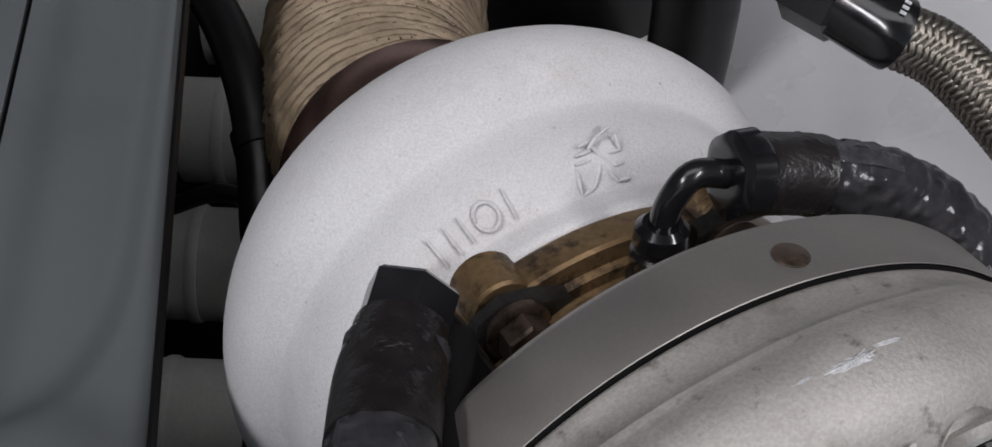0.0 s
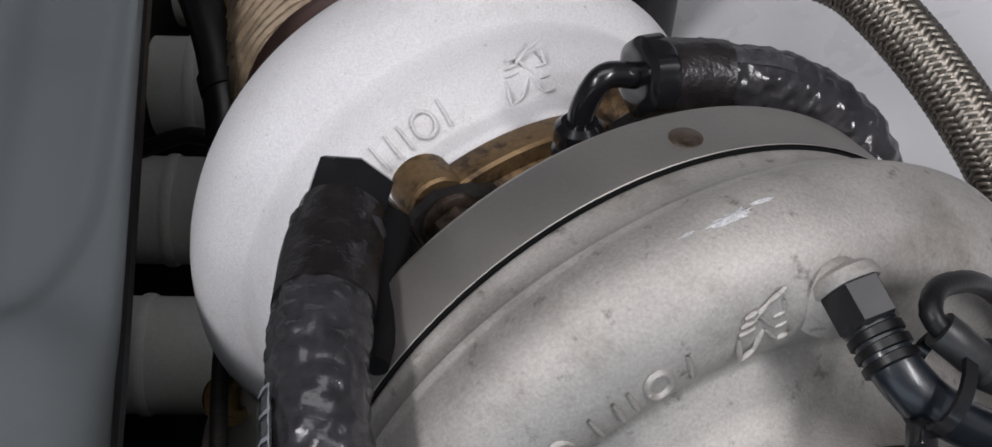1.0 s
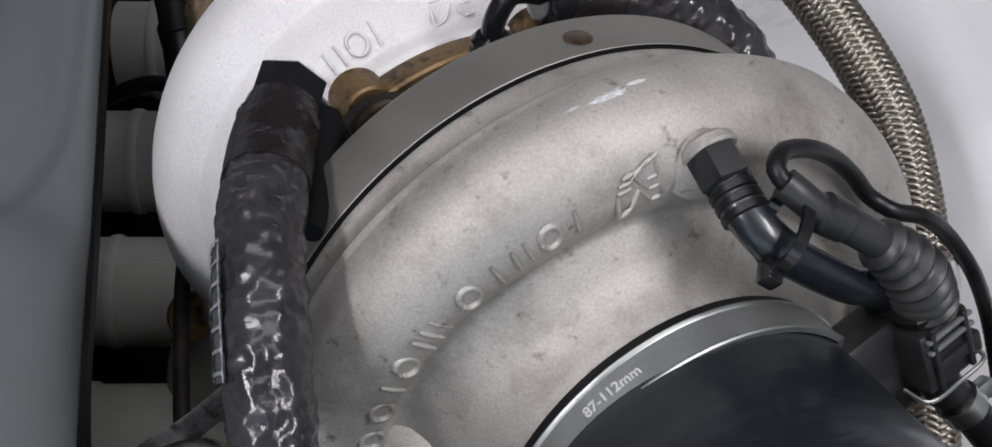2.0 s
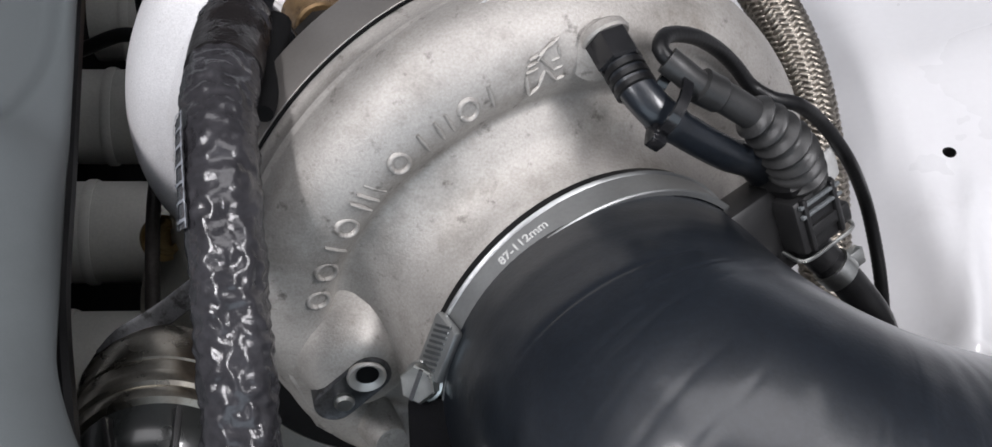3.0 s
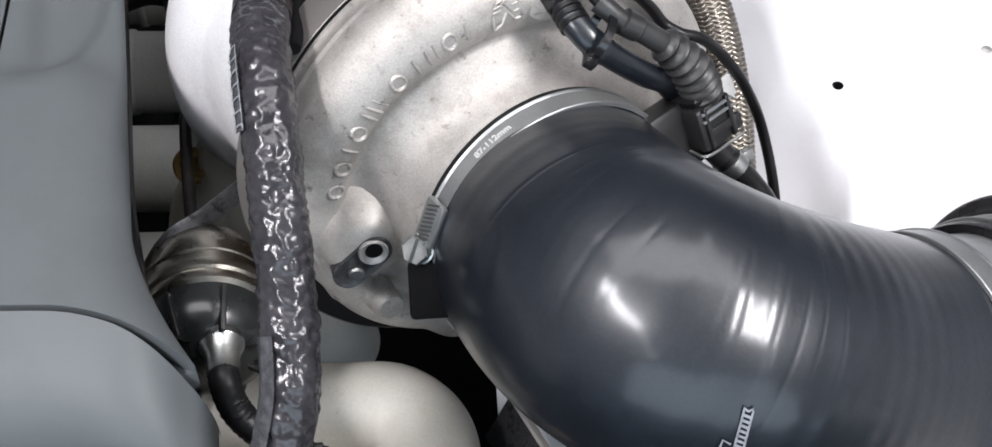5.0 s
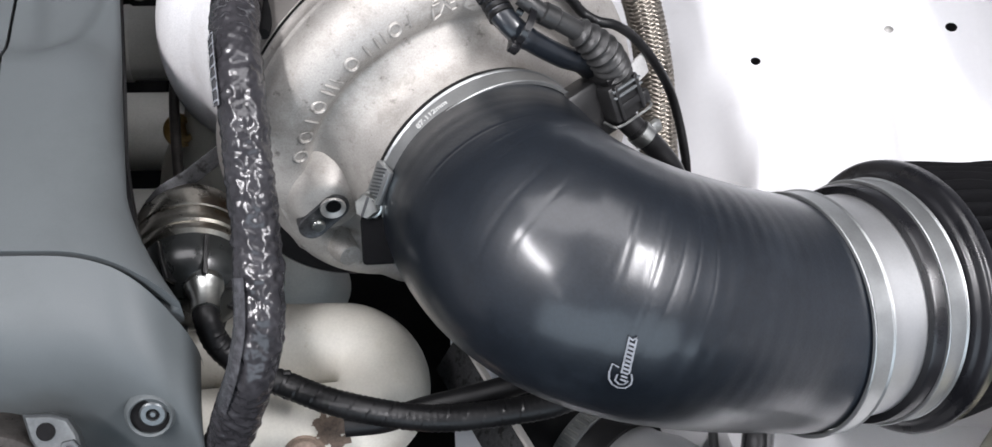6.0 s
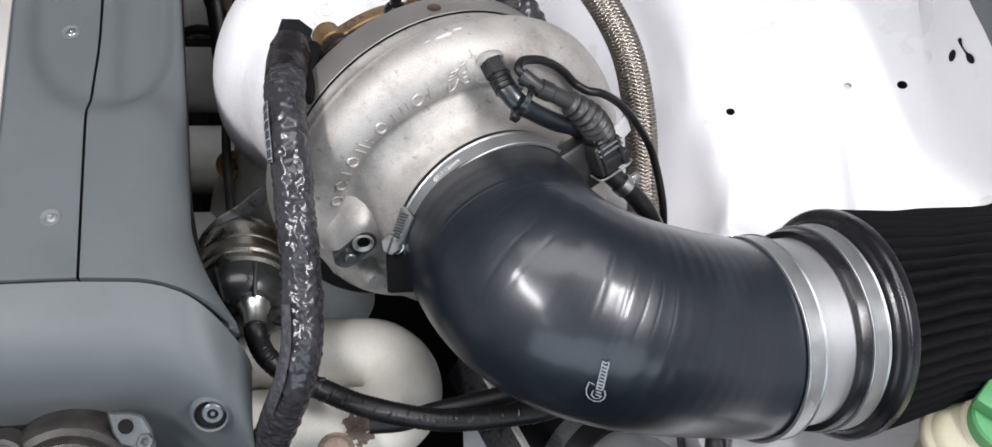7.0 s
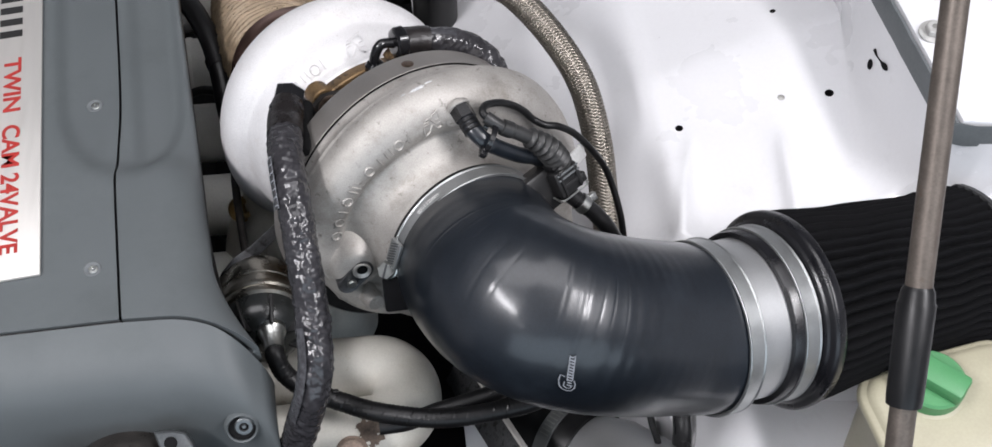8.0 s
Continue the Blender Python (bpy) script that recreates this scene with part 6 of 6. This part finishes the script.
TANK = [(0.110, 0.080, 0.020, -0.07), (0.118, 0.088, 0.022, 0.050), (0.124, 0.094, 0.024, 0.053), (0.126, 0.096, 0.024, 0.056), (0.126, 0.096, 0.024, 0.0595), (0.122, 0.092, 0.023, 0.0620), (0.117, 0.087, 0.021, 0.0622), (0.115, 0.085, 0.020, 0.0632), (0.112, 0.082, 0.019, 0.0655), (0.104, 0.074, 0.016, 0.0672), (0.06, 0.04, 0.01, 0.0690)]
part("tank", skin([tank_ring(*q) for q in TANK], True, True, True), M_CREAM, res, sharp=60)
part("bracket", block(rc + Vector((0.0, 0.0, -0.085)), (0.10, 0.07, 0.04), rm, 0.004), M_DARK, res, "dark mounting bracket")
gc = Vector((0.4205, -0.0268, 0.6930))


def cap_prof(deg):
    k = 0.00015 * math.cos(radians(deg) * 40)
    return [(0.0, 0.0225 + k), (0.011, 0.0228 + k), (0.0128, 0.0212), (0.0130, 0.0)]


cap = part("cap", lathe(gc, (0, 0, 1), cap_prof, 96, True, False), M_GREEN, res, "green ribbed screw cap")
part("cap_grip", block(gc + Vector((0, 0, 0.0165)), (0.0450, 0.0200, 0.013), Matrix.Rotation(radians(-44), 3, "Z"), 0.003), M_GREEN, cap, "green moulded finger grip")
part("neck_ring", lathe(gc, (0, 0, 1), [(-0.003, 0.026), (0.0, 0.026), (0.001, 0.0245), (0.001, 0.0)], 48, True, False), M_CREAM, res)

# ---- bonnet stay ----
r0, r1 = Vector((0.25806, -0.2127, 1.03426)), Vector((0.28673, -0.09539, 1.15489))
rd = (r1 - r0).normalized()
stay = thing("bonnet_stay", r0 - rd * (r0.z - 0.745) / rd.z, "dull steel bonnet stay rod with a rubber grip", "stay rod")
part("rod", tube([r0 - rd * (r0.z - 0.742) / rd.z, r0, r1, r1 + rd * 0.7], 0.0052, 40, 20), M_ROD, stay)
part("grip", lathe(r0 + rd * 0.017, rd, [(0, 0.0054), (0, 0.0068), (0.003, 0.0071), (0.040, 0.0074), (0.041, 0.0069), (0.045, 0.0064), (0.047, 0.0054)], 32, False, False), M_RUBBER, stay, "black rubber grip sleeve")
